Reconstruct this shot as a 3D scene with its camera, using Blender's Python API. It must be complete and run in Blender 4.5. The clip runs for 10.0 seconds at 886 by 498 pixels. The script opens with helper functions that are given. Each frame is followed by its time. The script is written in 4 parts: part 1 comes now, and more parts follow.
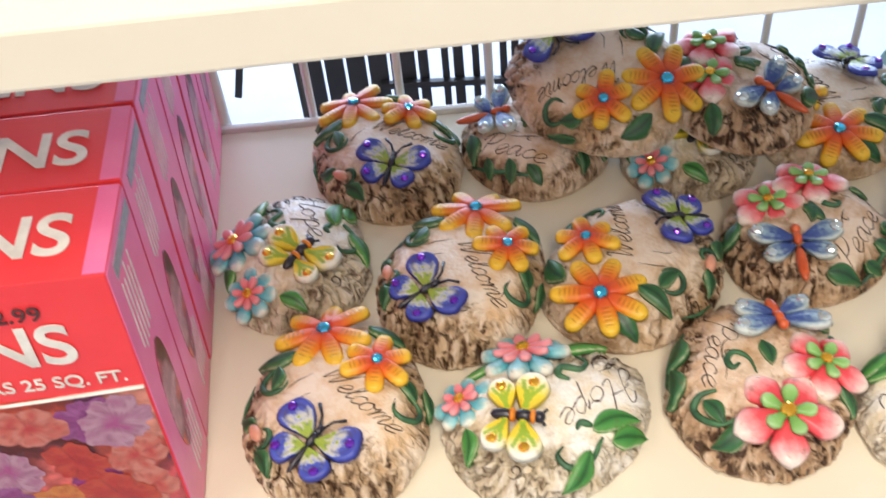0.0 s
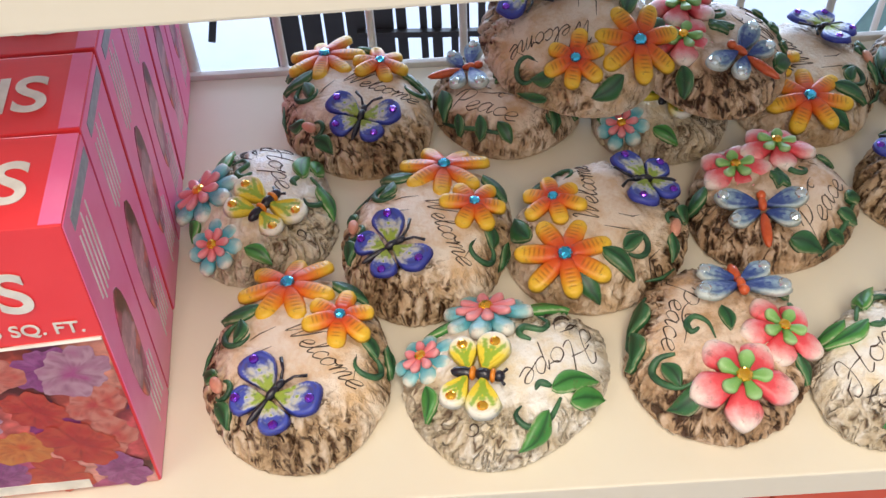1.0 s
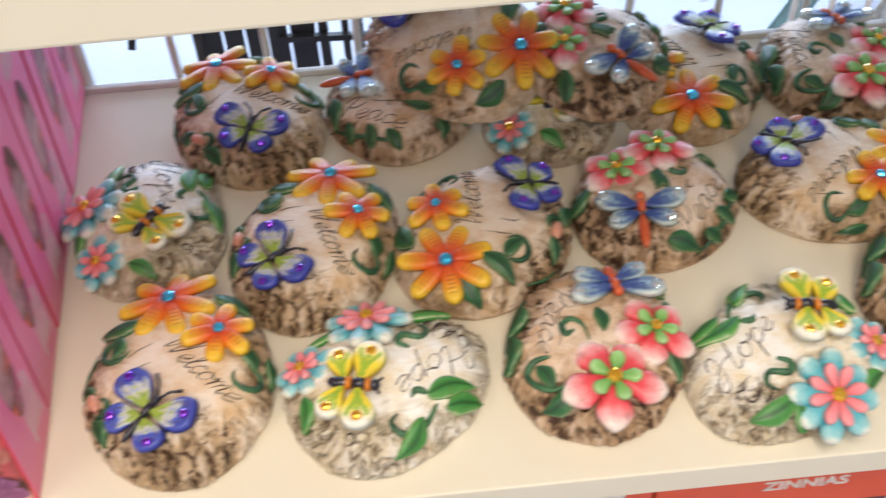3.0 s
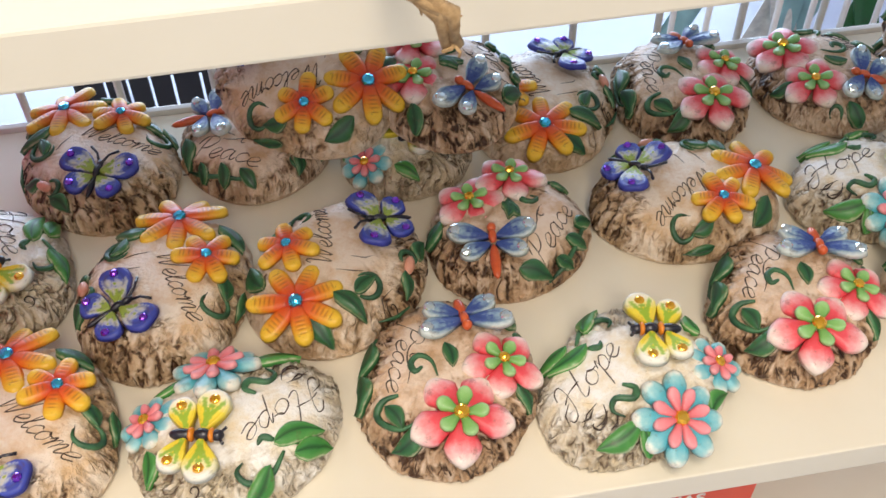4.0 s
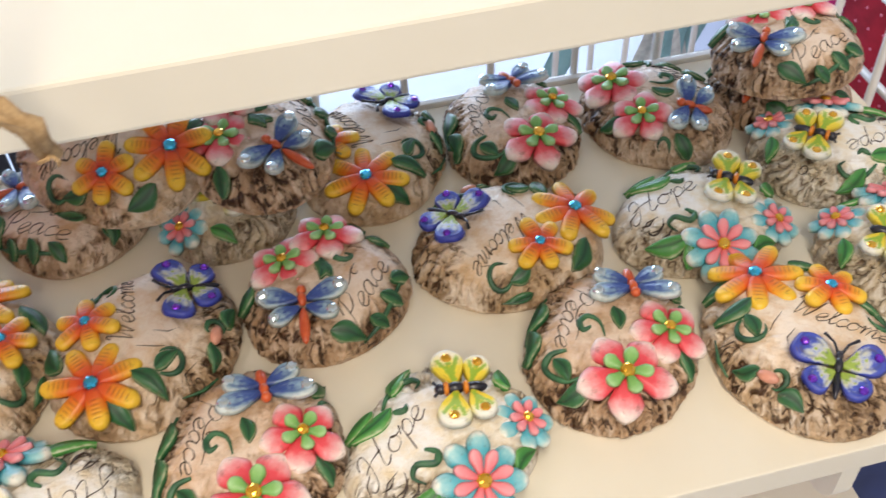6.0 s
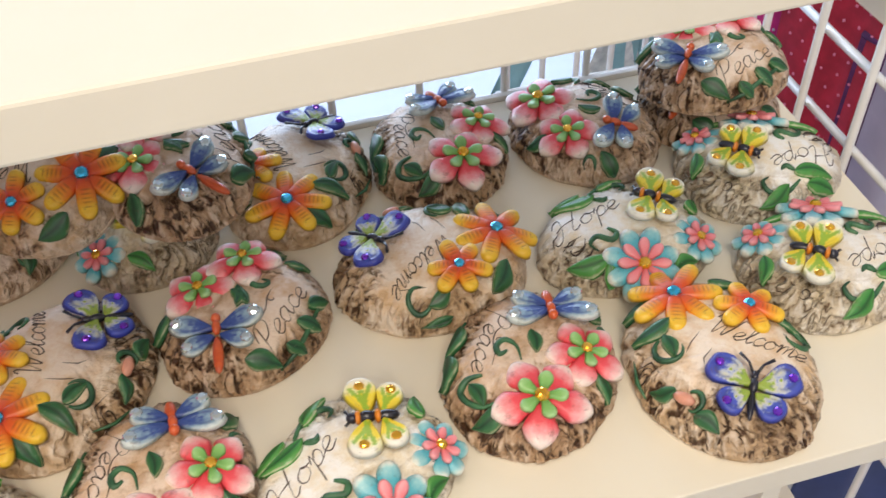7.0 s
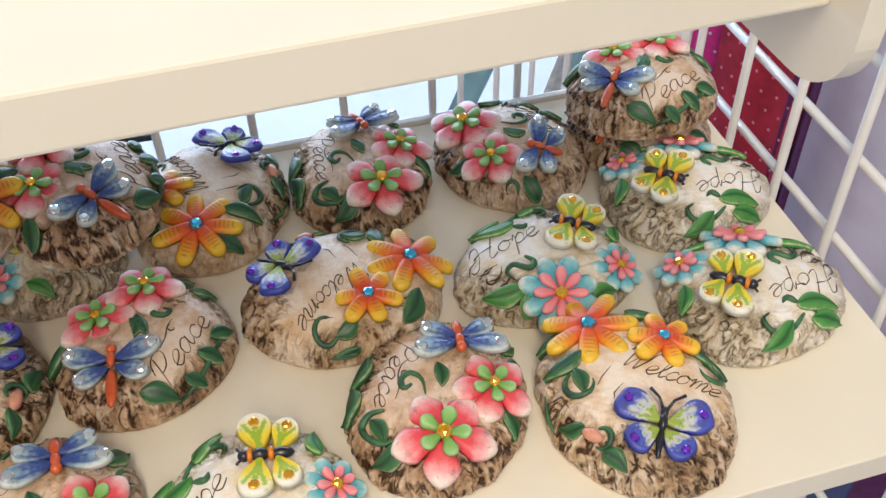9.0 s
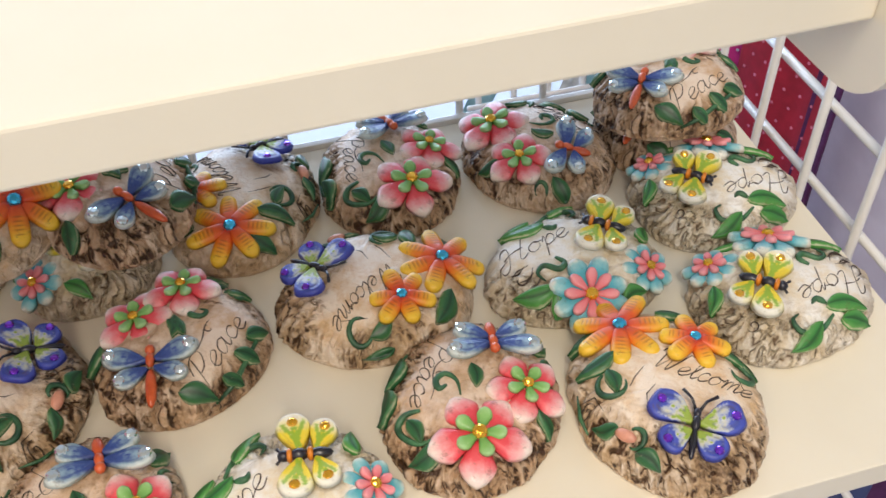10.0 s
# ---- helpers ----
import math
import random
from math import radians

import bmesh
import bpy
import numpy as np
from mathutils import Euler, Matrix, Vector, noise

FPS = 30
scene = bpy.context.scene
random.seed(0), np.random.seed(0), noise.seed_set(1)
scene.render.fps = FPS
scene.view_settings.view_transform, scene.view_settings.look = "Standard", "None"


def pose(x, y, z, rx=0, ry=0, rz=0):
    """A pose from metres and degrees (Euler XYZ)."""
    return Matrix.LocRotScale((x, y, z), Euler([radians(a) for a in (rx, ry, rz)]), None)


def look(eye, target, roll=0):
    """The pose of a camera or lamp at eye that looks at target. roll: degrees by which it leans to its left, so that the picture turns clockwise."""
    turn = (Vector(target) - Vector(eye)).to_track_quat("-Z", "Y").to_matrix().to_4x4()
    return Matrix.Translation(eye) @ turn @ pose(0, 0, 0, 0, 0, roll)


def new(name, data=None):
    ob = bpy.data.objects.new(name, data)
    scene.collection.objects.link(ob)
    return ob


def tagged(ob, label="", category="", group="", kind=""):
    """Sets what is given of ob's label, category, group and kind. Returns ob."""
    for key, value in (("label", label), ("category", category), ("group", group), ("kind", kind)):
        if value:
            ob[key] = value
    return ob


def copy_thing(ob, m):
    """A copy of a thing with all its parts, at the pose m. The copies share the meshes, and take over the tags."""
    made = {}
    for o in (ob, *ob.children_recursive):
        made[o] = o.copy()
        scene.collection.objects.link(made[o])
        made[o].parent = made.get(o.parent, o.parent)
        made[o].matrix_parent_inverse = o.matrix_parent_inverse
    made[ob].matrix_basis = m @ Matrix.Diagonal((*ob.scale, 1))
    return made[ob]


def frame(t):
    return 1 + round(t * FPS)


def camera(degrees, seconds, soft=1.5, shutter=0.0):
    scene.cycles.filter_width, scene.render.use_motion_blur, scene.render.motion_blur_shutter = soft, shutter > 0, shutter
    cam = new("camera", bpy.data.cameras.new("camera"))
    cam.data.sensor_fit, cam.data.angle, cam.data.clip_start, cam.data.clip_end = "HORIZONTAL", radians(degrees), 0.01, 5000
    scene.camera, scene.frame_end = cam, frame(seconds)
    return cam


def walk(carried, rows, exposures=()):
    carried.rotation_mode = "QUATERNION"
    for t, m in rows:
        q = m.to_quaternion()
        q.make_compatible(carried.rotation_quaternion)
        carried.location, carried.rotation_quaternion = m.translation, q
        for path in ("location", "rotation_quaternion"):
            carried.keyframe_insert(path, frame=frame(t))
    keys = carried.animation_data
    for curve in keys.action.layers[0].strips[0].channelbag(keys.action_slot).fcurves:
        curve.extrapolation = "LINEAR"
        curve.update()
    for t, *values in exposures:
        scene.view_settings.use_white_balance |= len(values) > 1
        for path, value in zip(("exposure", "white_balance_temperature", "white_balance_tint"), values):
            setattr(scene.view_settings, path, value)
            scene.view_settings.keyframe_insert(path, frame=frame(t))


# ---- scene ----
cam = camera(48.14, 10.0, shutter=0.5)
PATH = [
    (0, (0.0971, 0.1413, 0.4649), (0.0589, 1.5831, -0.9206), -6.10),
    (0.5, (0.1112, 0.1375, 0.4681), (0.1015, 1.5229, -0.9744), -5.01),
    (1, (0.1039, 0.1448, 0.4669), (0.1052, 1.5127, -0.9922), -3.42),
    (1.5, (0.1054, 0.1482, 0.4655), (0.1139, 1.5124, -0.9970), -3.51),
    (2, (0.1042, 0.1476, 0.4659), (0.1088, 1.5134, -0.9952), -3.51),
    (2.5, (0.1083, 0.1438, 0.4671), (0.1036, 1.4972, -1.0054), -3.99),
    (3, (0.1533, 0.1437, 0.4733), (0.2266, 1.5009, -0.9939), -2.90),
    (3.2, (0.1708, 0.1432, 0.4708), (0.2947, 1.5085, -0.9855), -2.28),
    (4.3, (0.2014, 0.1509, 0.4801), (0.4361, 1.5123, -0.9661), -0.75),
    (4.5, (0.2013, 0.1509, 0.4780), (0.4400, 1.5141, -0.9658), -0.69),
    (5, (0.2206, 0.1548, 0.4847), (0.4688, 1.5125, -0.9627), -0.93),
    (5.5, (0.2619, 0.1516, 0.4861), (0.5358, 1.5302, -0.9367), -1.92),
    (6, (0.2980, 0.1582, 0.4808), (0.6042, 1.5316, -0.9404), -2.38),
    (6.2, (0.3043, 0.1611, 0.4839), (0.6361, 1.5165, -0.9489), -1.93),
    (7.3, (0.3541, 0.1588, 0.4775), (0.7022, 1.5423, -0.9242), -2.33),
    (7.5, (0.3626, 0.1596, 0.4684), (0.7080, 1.5456, -0.9314), -2.26),
    (8, (0.3675, 0.1665, 0.4638), (0.7230, 1.5472, -0.9388), -1.58),
    (8.5, (0.3762, 0.1710, 0.4679), (0.7214, 1.5538, -0.9352), -1.39),
    (9, (0.3866, 0.1665, 0.4717), (0.7742, 1.5527, -0.9169), -0.99),
    (9.5, (0.3810, 0.1663, 0.4710), (0.7686, 1.5523, -0.9178), -1.17),
    (10, (0.3723, 0.1703, 0.4820), (0.7403, 1.5479, -0.9204), -1.47),
]
walk(cam, [(t, look(eye, target, roll)) for t, eye, target, roll in PATH],
     exposures=((0.0, 0.18), (0.5, 0.14), (1.0, 0.0), (6.0, 0.0), (7.5, -0.05), (10.0, -0.06)))

# ---- light ----
world = bpy.data.worlds.new("world")
scene.world = world
world.use_nodes = True
wbg = world.node_tree.nodes["Background"]
wbg.inputs["Color"].default_value = (0.9, 0.95, 1.0, 1)
wbg.inputs["Strength"].default_value = 0.03


def area(name, eye, target, size, size_y, power, colour):
    l = bpy.data.lights.new(name, "AREA")
    l.shape, l.size, l.size_y, l.energy, l.color = "RECTANGLE", size, size_y, power, colour
    ob = new(name, l)
    ob.matrix_world = look(eye, target)
    return ob


# ceiling tubes of the shop and the daylight of the shop window behind the rack
area("ceiling_tube", (-1.1, -0.90, 1.95), (-1.1, -0.80, 0), 0.4, 2.0, 18, (1.0, 0.87, 0.72))
area("ceiling_tube", (0.22, -0.90, 1.95), (0.22, -0.80, 0), 0.4, 2.0, 52, (1.0, 0.87, 0.72))
area("window_daylight", (0.2, 3.3, 0.30), (-0.2, 0.6, 0.05), 3.4, 1.2, 125, (0.58, 0.74, 1.0))

# ---- materials ----


def mat(name, build):
    m = bpy.data.materials.new(name)
    m.use_nodes = True
    t = m.node_tree
    b = t.nodes["Principled BSDF"]
    build(t, b)
    return m


def node(t, kind, **kw):
    n = t.nodes.new(kind)
    for k, v in kw.items():
        if k in n.inputs:
            n.inputs[k].default_value = v
    return n


def ramp(t, src, stops):
    r = t.nodes.new("ShaderNodeValToRGB")
    e = r.color_ramp.elements
    e[0].position, e[0].color = stops[0][0], (*stops[0][1], 1)
    e[1].position, e[1].color = stops[-1][0], (*stops[-1][1], 1)
    for p, c in stops[1:-1]:
        q = e.new(p)
        q.color = (*c, 1)
    t.links.new(src, r.inputs["Fac"])
    return r.outputs["Color"]


def mix(t, fac, a, b, mode="MIX"):
    n = t.nodes.new("ShaderNodeMix")
    n.data_type, n.blend_type = "RGBA", mode
    for sock, v in ((n.inputs[0], fac), (n.inputs[6], a), (n.inputs[7], b)):
        if hasattr(v, "links"):
            t.links.new(v, sock)
        elif isinstance(v, (int, float)):
            sock.default_value = v
        else:
            sock.default_value = (*v, 1)
    return n.outputs[2]


def noise_of(t, scale, detail=4, rough=0.55, coords="Object"):
    c = t.nodes.new("ShaderNodeTexCoord")
    n = node(t, "ShaderNodeTexNoise", Scale=scale, Detail=detail, Roughness=rough)
    t.links.new(c.outputs[coords], n.inputs["Vector"])
    return n.outputs["Fac"]


def bump(t, b, height, strength, dist):
    n = node(t, "ShaderNodeBump", Strength=strength, Distance=dist)
    t.links.new(height, n.inputs["Height"])
    t.links.new(n.outputs["Normal"], b.inputs["Normal"])


def attr(t, name):
    n = t.nodes.new("ShaderNodeAttribute")
    n.attribute_name = name
    return n.outputs["Fac"]


def painted(name, colour, colour2=None, rough=0.42, scale=120, coat=0.15, bumps=0.15):
    """Hand-painted or sprayed surface: a colour that wavers a little, fine relief."""
    colour2 = colour2 or tuple(c * 0.72 for c in colour)

    def f(t, b):
        n = noise_of(t, scale)
        t.links.new(ramp(t, n, [(0.35, colour2), (0.65, colour)]), b.inputs["Base Color"])
        b.inputs["Roughness"].default_value = rough
        b.inputs["Coat Weight"].default_value = coat
        b.inputs["Coat Roughness"].default_value = 0.25
        bump(t, b, noise_of(t, scale * 4), bumps, 0.0006)
    return mat(name, f)


def graded(name, stops, rough=0.46, lines=None, coat=0.12):
    """Paint that runs from the base to the tip of a petal or wing, with brush noise and dark wash in the grooves."""
    def f(t, b):
        a = attr(t, "grad")
        n = noise_of(t, 260, 3)
        m = node(t, "ShaderNodeMath")
        m.operation = "MULTIPLY_ADD"
        t.links.new(n, m.inputs[0])
        m.inputs[1].default_value = 0.34
        s = node(t, "ShaderNodeMath")
        s.operation = "SUBTRACT"
        t.links.new(a, s.inputs[0])
        s.inputs[1].default_value = 0.17
        t.links.new(s.outputs[0], m.inputs[2])
        col = ramp(t, m.outputs[0], stops)
        g = attr(t, "groove")
        col = mix(t, g, col, lines or (0.16, 0.07, 0.03))
        grime = ramp(t, noise_of(t, 210, 4, 0.65), [(0.30, (0.45, 0.45, 0.45)), (0.41, (0, 0, 0))])
        col = mix(t, grime, col, (0.12, 0.07, 0.035))
        chip = ramp(t, noise_of(t, 330, 3, 0.6), [(0.68, (0, 0, 0)), (0.76, (0.35, 0.35, 0.35))])
        col = mix(t, chip, col, (0.70, 0.62, 0.50))
        t.links.new(col, b.inputs["Base Color"])
        b.inputs["Roughness"].default_value = rough
        b.inputs["Coat Weight"].default_value = coat
        b.inputs["Coat Roughness"].default_value = 0.22
        bump(t, b, noise_of(t, 500, 3), 0.2, 0.0004)
    return mat(name, f)


def calc(t, op, a, b=0.0, c=0.0):
    n = t.nodes.new("ShaderNodeMath")
    n.operation = op
    for sock, v in zip(n.inputs, (a, b, c)):
        if hasattr(v, "links"):
            t.links.new(v, sock)
        else:
            sock.default_value = v
    return n.outputs[0]


def stone_paint(name, light, mid, dark, halo=0.78, bite=1.15):
    """Cast resin, sprayed cream and washed with brown that has settled into the bark grooves."""
    def f(t, b):
        n1, n2 = noise_of(t, 55, 5, 0.6), noise_of(t, 420, 4, 0.6)
        info = t.nodes.new("ShaderNodeObjectInfo")
        flow = t.nodes.new("ShaderNodeAttribute")
        flow.attribute_name = "flow"

        def grooves(scale, width):
            n = node(t, "ShaderNodeTexNoise", Scale=scale, Detail=3, Roughness=0.6, Distortion=0.15)
            t.links.new(flow.outputs["Vector"], n.inputs["Vector"])
            return calc(t, "SUBTRACT", 1.0, calc(t, "MULTIPLY", calc(t, "ABSOLUTE", calc(t, "SUBTRACT", n.outputs["Fac"], 0.5)), width))
        bark = attr(t, "bark")
        cut = calc(t, "MULTIPLY", calc(t, "MAXIMUM", grooves(46, 17.0), 0.0), bark)
        cut2 = calc(t, "MULTIPLY", calc(t, "MAXIMUM", grooves(105, 16.0), 0.0), bark)
        # the grooves come and go, as short gouges do
        gap = ramp(t, noise_of(t, 130, 2, 0.5), [(0.40, (0.25, 0.25, 0.25)), (0.56, (1, 1, 1))])
        cuts = calc(t, "MULTIPLY", calc(t, "MAXIMUM", cut, calc(t, "MULTIPLY", cut2, 0.75)), gap)
        top = ramp(t, n1, [(0.36, mid), (0.56, light)])
        wash = calc(t, "ADD", attr(t, "wash"), calc(t, "MULTIPLY_ADD", n2, 0.5, -0.25))
        tan = mix(t, ramp(t, wash, [(0.16, (0, 0, 0)), (0.66, (halo, halo, halo))]), top, tuple((a + 0.7 * c) / 1.7 for a, c in zip(mid, dark)))
        deep = calc(t, "MAXIMUM", calc(t, "MULTIPLY", cuts, bite), calc(t, "MULTIPLY_ADD", wash, 1.3, -0.72))
        brown = tuple((a * 1.15 + 0.9 * c) / 2.0 for a, c in zip(mid, dark))
        col = mix(t, ramp(t, deep, [(0.0, (0, 0, 0)), (0.45, (halo, halo, halo))]), tan, brown)
        col = mix(t, ramp(t, deep, [(0.38, (0, 0, 0)), (0.74, (1, 1, 1))]), col, dark)
        tint = ramp(t, info.outputs["Random"], [(0.0, (0.9, 0.86, 0.82)), (1.0, (1.0, 1.0, 1.0))])
        t.links.new(mix(t, 1.0, col, tint, "MULTIPLY"), b.inputs["Base Color"])
        b.inputs["Roughness"].default_value = 0.48
        b.inputs["Coat Weight"].default_value = 0.15
        b.inputs["Coat Roughness"].default_value = 0.28
        bump(t, b, calc(t, "MULTIPLY_ADD", cuts, -1.0, calc(t, "MULTIPLY", n2, 0.35)), 1.0, 0.0032)
    return mat(name, f)


def gem_paint(name, colour):
    def f(t, b):
        b.inputs["Base Color"].default_value = (*colour, 1)
        b.inputs["Metallic"].default_value = 0.75
        b.inputs["Roughness"].default_value = 0.08
        b.inputs["Coat Weight"].default_value = 1.0
        b.inputs["Coat Roughness"].default_value = 0.02
    return mat(name, f)


M_STONE = {
    "welcome": stone_paint("resin_warm", (0.90, 0.78, 0.64), (0.75, 0.51, 0.28), (0.078, 0.032, 0.008)),
    "peace": stone_paint("resin_rose", (0.87, 0.72, 0.58), (0.66, 0.42, 0.23), (0.070, 0.028, 0.008)),
    "hope": stone_paint("resin_white", (0.93, 0.91, 0.86), (0.82, 0.69, 0.47), (0.095, 0.042, 0.011), 0.70, 0.8),
}
M_INK = painted("ink_wash", (0.055, 0.032, 0.018), rough=0.6)
M_ORANGE = graded("petal_orange", [(0.0, (0.60, 0.04, 0.01)), (0.30, (0.74, 0.12, 0.012)), (0.54, (0.80, 0.29, 0.014)), (0.80, (0.85, 0.52, 0.035))], lines=(0.26, 0.06, 0.01), coat=0.15)
M_PINK = graded("petal_pink", [(0.0, (0.58, 0.03, 0.04)), (0.45, (0.78, 0.08, 0.10)), (0.70, (0.84, 0.36, 0.36)), (0.92, (0.88, 0.74, 0.66))])
M_LIME = graded("petal_green", [(0.0, (0.10, 0.26, 0.05)), (0.6, (0.22, 0.46, 0.12)), (1.0, (0.35, 0.58, 0.25))])
M_TEAL = graded("petal_teal", [(0.0, (0.04, 0.26, 0.32)), (0.55, (0.10, 0.44, 0.52)), (0.8, (0.34, 0.60, 0.60)), (0.97, (0.80, 0.78, 0.68))])
M_CORAL = graded("petal_coral", [(0.0, (0.62, 0.10, 0.12)), (0.5, (0.80, 0.22, 0.24)), (1.0, (0.84, 0.34, 0.36))])
M_LEAF = graded("leaf_green", [(0.0, (0.010, 0.055, 0.020)), (0.5, (0.018, 0.10, 0.032)), (0.88, (0.045, 0.16, 0.05)), (1.0, (0.34, 0.37, 0.22))], lines=(0.006, 0.03, 0.01))
M_LEAF_BRIGHT = graded("leaf_bright", [(0.0, (0.02, 0.13, 0.025)), (0.5, (0.045, 0.22, 0.04)), (0.88, (0.09, 0.30, 0.06)), (1.0, (0.50, 0.54, 0.34))], lines=(0.008, 0.05, 0.01))
M_VINE = painted("vine_green", (0.055, 0.17, 0.07), (0.012, 0.055, 0.025), rough=0.5, scale=90, coat=0.08, bumps=0.4)
M_BUTTERFLY = graded("wing_blue", [(0.0, (0.50, 0.48, 0.30)), (0.20, (0.30, 0.38, 0.06)), (0.36, (0.28, 0.40, 0.05)), (0.41, (0.56, 0.55, 0.44)), (0.46, (0.40, 0.45, 0.56)), (0.52, (0.06, 0.09, 0.44)), (1.0, (0.025, 0.03, 0.30))], lines=(0.04, 0.05, 0.16))
M_BLACK = painted("enamel_black", (0.02, 0.018, 0.03), (0.01, 0.01, 0.014), rough=0.3)
M_BEE_ORANGE = painted("enamel_orange", (0.82, 0.26, 0.02), rough=0.35)
M_BEE_WING = graded("wing_yellow", [(0.0, (0.72, 0.50, 0.02)), (0.5, (0.82, 0.66, 0.05)), (0.68, (0.82, 0.76, 0.40)), (0.85, (0.86, 0.84, 0.72))], lines=(0.22, 0.42, 0.03))
M_DRAGON = painted("enamel_rust", (0.66, 0.12, 0.03), (0.50, 0.07, 0.02), rough=0.32)
M_DRAGON_WING = graded("wing_slate", [(0.0, (0.02, 0.04, 0.20)), (0.40, (0.04, 0.08, 0.28)), (0.54, (0.26, 0.38, 0.48)), (0.74, (0.64, 0.71, 0.68))], lines=(0.02, 0.04, 0.20))
M_BUD = painted("bud_coral", (0.80, 0.36, 0.24))
G_BLUE, G_GOLD = gem_paint("gem_aqua", (0.05, 0.55, 0.85)), gem_paint("gem_amber", (0.95, 0.50, 0.03))
G_PURPLE, G_CLEAR = gem_paint("gem_violet", (0.20, 0.03, 0.62)), gem_paint("gem_clear", (0.72, 0.82, 0.84))
M_SHELF = painted("shelf_cream", (0.82, 0.76, 0.62), (0.79, 0.725, 0.58), rough=0.42, scale=9, coat=0.08, bumps=0.05)
M_WIRE = painted("wire_white", (0.78, 0.77, 0.74), (0.72, 0.70, 0.66), rough=0.35, scale=40)
M_WALL = painted("wall_paint", (0.80, 0.79, 0.76), (0.76, 0.75, 0.72), rough=0.8, scale=3)
M_FLOOR = painted("floor_vinyl", (0.37, 0.38, 0.46), (0.32, 0.33, 0.41), rough=0.3, scale=4)
M_TWINE = painted("jute", (0.56, 0.37, 0.18), (0.38, 0.23, 0.10), rough=0.9, scale=400, coat=0, bumps=0.6)
M_RED = painted("carton_red", (0.88, 0.055, 0.06), (0.82, 0.04, 0.05), rough=0.35, scale=14, bumps=0.04)
M_CARTON_PINK = painted("carton_pink", (0.92, 0.20, 0.40), (0.88, 0.14, 0.33), rough=0.35, scale=30, bumps=0.04)
M_PRINT_WHITE = painted("print_white", (0.85, 0.82, 0.74), rough=0.45, scale=60, bumps=0.03)
M_PRINT_GREY = painted("print_grey", (0.34, 0.34, 0.36), rough=0.45, scale=200, bumps=0.03)
M_PRINT_DARK = painted("print_dark", (0.10, 0.03, 0.03), rough=0.5, bumps=0.03)
M_ORANGE_CARTON = painted("carton_orange", (0.80, 0.10, 0.02), (0.72, 0.07, 0.015), rough=0.35, scale=14, bumps=0.04)
M_CLOTH_RED = painted("cloth_crimson", (0.40, 0.012, 0.035), (0.28, 0.008, 0.025), rough=0.85, scale=60, coat=0, bumps=0.4)
M_CLOTH_DOT = painted("cloth_dot", (0.72, 0.20, 0.32), rough=0.85, coat=0)
M_CLOTH_MAGENTA = painted("cloth_magenta", (0.62, 0.03, 0.24), (0.5, 0.02, 0.18), rough=0.85, scale=60, coat=0)
M_CLOTH_PLUM = painted("cloth_plum", (0.09, 0.015, 0.09), rough=0.85, coat=0)
M_CLOTH_LILAC = painted("cloth_lilac", (0.62, 0.58, 0.68), (0.50, 0.46, 0.56), rough=0.8, scale=12, coat=0)
M_RACK_BLACK = painted("rack_black", (0.014, 0.014, 0.018), rough=0.45, scale=30)
M_NAVY = painted("carton_navy", (0.02, 0.04, 0.16), rough=0.4, scale=20)
M_TEAL_PLASTIC = painted("plastic_teal", (0.30, 0.52, 0.52), rough=0.4, scale=20)


def photo_print(t, b):
    """The printed picture of mixed blossoms on the seed cartons."""
    c = t.nodes.new("ShaderNodeTexCoord")
    n = node(t, "ShaderNodeTexNoise", Scale=55, Detail=4)
    t.links.new(c.outputs["Object"], n.inputs["Vector"])
    add = t.nodes.new("ShaderNodeMix")
    add.data_type, add.blend_type = "RGBA", "LINEAR_LIGHT"
    add.inputs[0].default_value = 0.018
    t.links.new(c.outputs["Object"], add.inputs[6])
    t.links.new(n.outputs["Color"], add.inputs[7])
    v = node(t, "ShaderNodeTexVoronoi", Scale=26)
    t.links.new(add.outputs[2], v.inputs["Vector"])
    sep = t.nodes.new("ShaderNodeSeparateColor")
    t.links.new(v.outputs["Color"], sep.inputs[0])
    hue = ramp(t, sep.outputs[0], [(0.0, (0.30, 0.03, 0.20)), (0.2, (0.42, 0.08, 0.30)), (0.35, (0.72, 0.10, 0.03)), (0.5, (0.76, 0.16, 0.14)), (0.65, (0.74, 0.30, 0.28)), (0.8, (0.66, 0.40, 0.46)), (1.0, (0.78, 0.22, 0.05))])
    v2 = node(t, "ShaderNodeTexVoronoi", Scale=95)
    t.links.new(add.outputs[2], v2.inputs["Vector"])
    shade = ramp(t, v2.outputs["Distance"], [(0.0, (1.15, 1.1, 1.1)), (0.75, (0.55, 0.5, 0.5))])
    gap = ramp(t, v.outputs["Distance"], [(0.55, (1, 1, 1)), (0.8, (0.16, 0.10, 0.10))])
    t.links.new(mix(t, 1.0, mix(t, 1.0, hue, shade, "MULTIPLY"), gap, "MULTIPLY"), b.inputs["Base Color"])
    b.inputs["Roughness"].default_value = 0.35


M_PHOTO = mat("photo_print", photo_print)

# ---- mesh helpers ----


def finish(name, bm, material, smooth=True):
    me = bpy.data.meshes.new(name)
    bmesh.ops.recalc_face_normals(bm, faces=bm.faces)
    bm.to_mesh(me)
    bm.free()
    if smooth:
        me.shade_smooth()
    me.materials.append(material)
    return me


def hang(name, me, parent=None, m=None, label=""):
    ob = new(name, me)
    if parent:
        ob.parent = parent
    if m is not None:
        ob.matrix_basis = m
    if label:
        tagged(ob, label=label)
    return ob


def part(name, bm, material, parent, label="", m=None, smooth=False):
    return hang(name, finish(name, bm, material, smooth), parent, m, label)


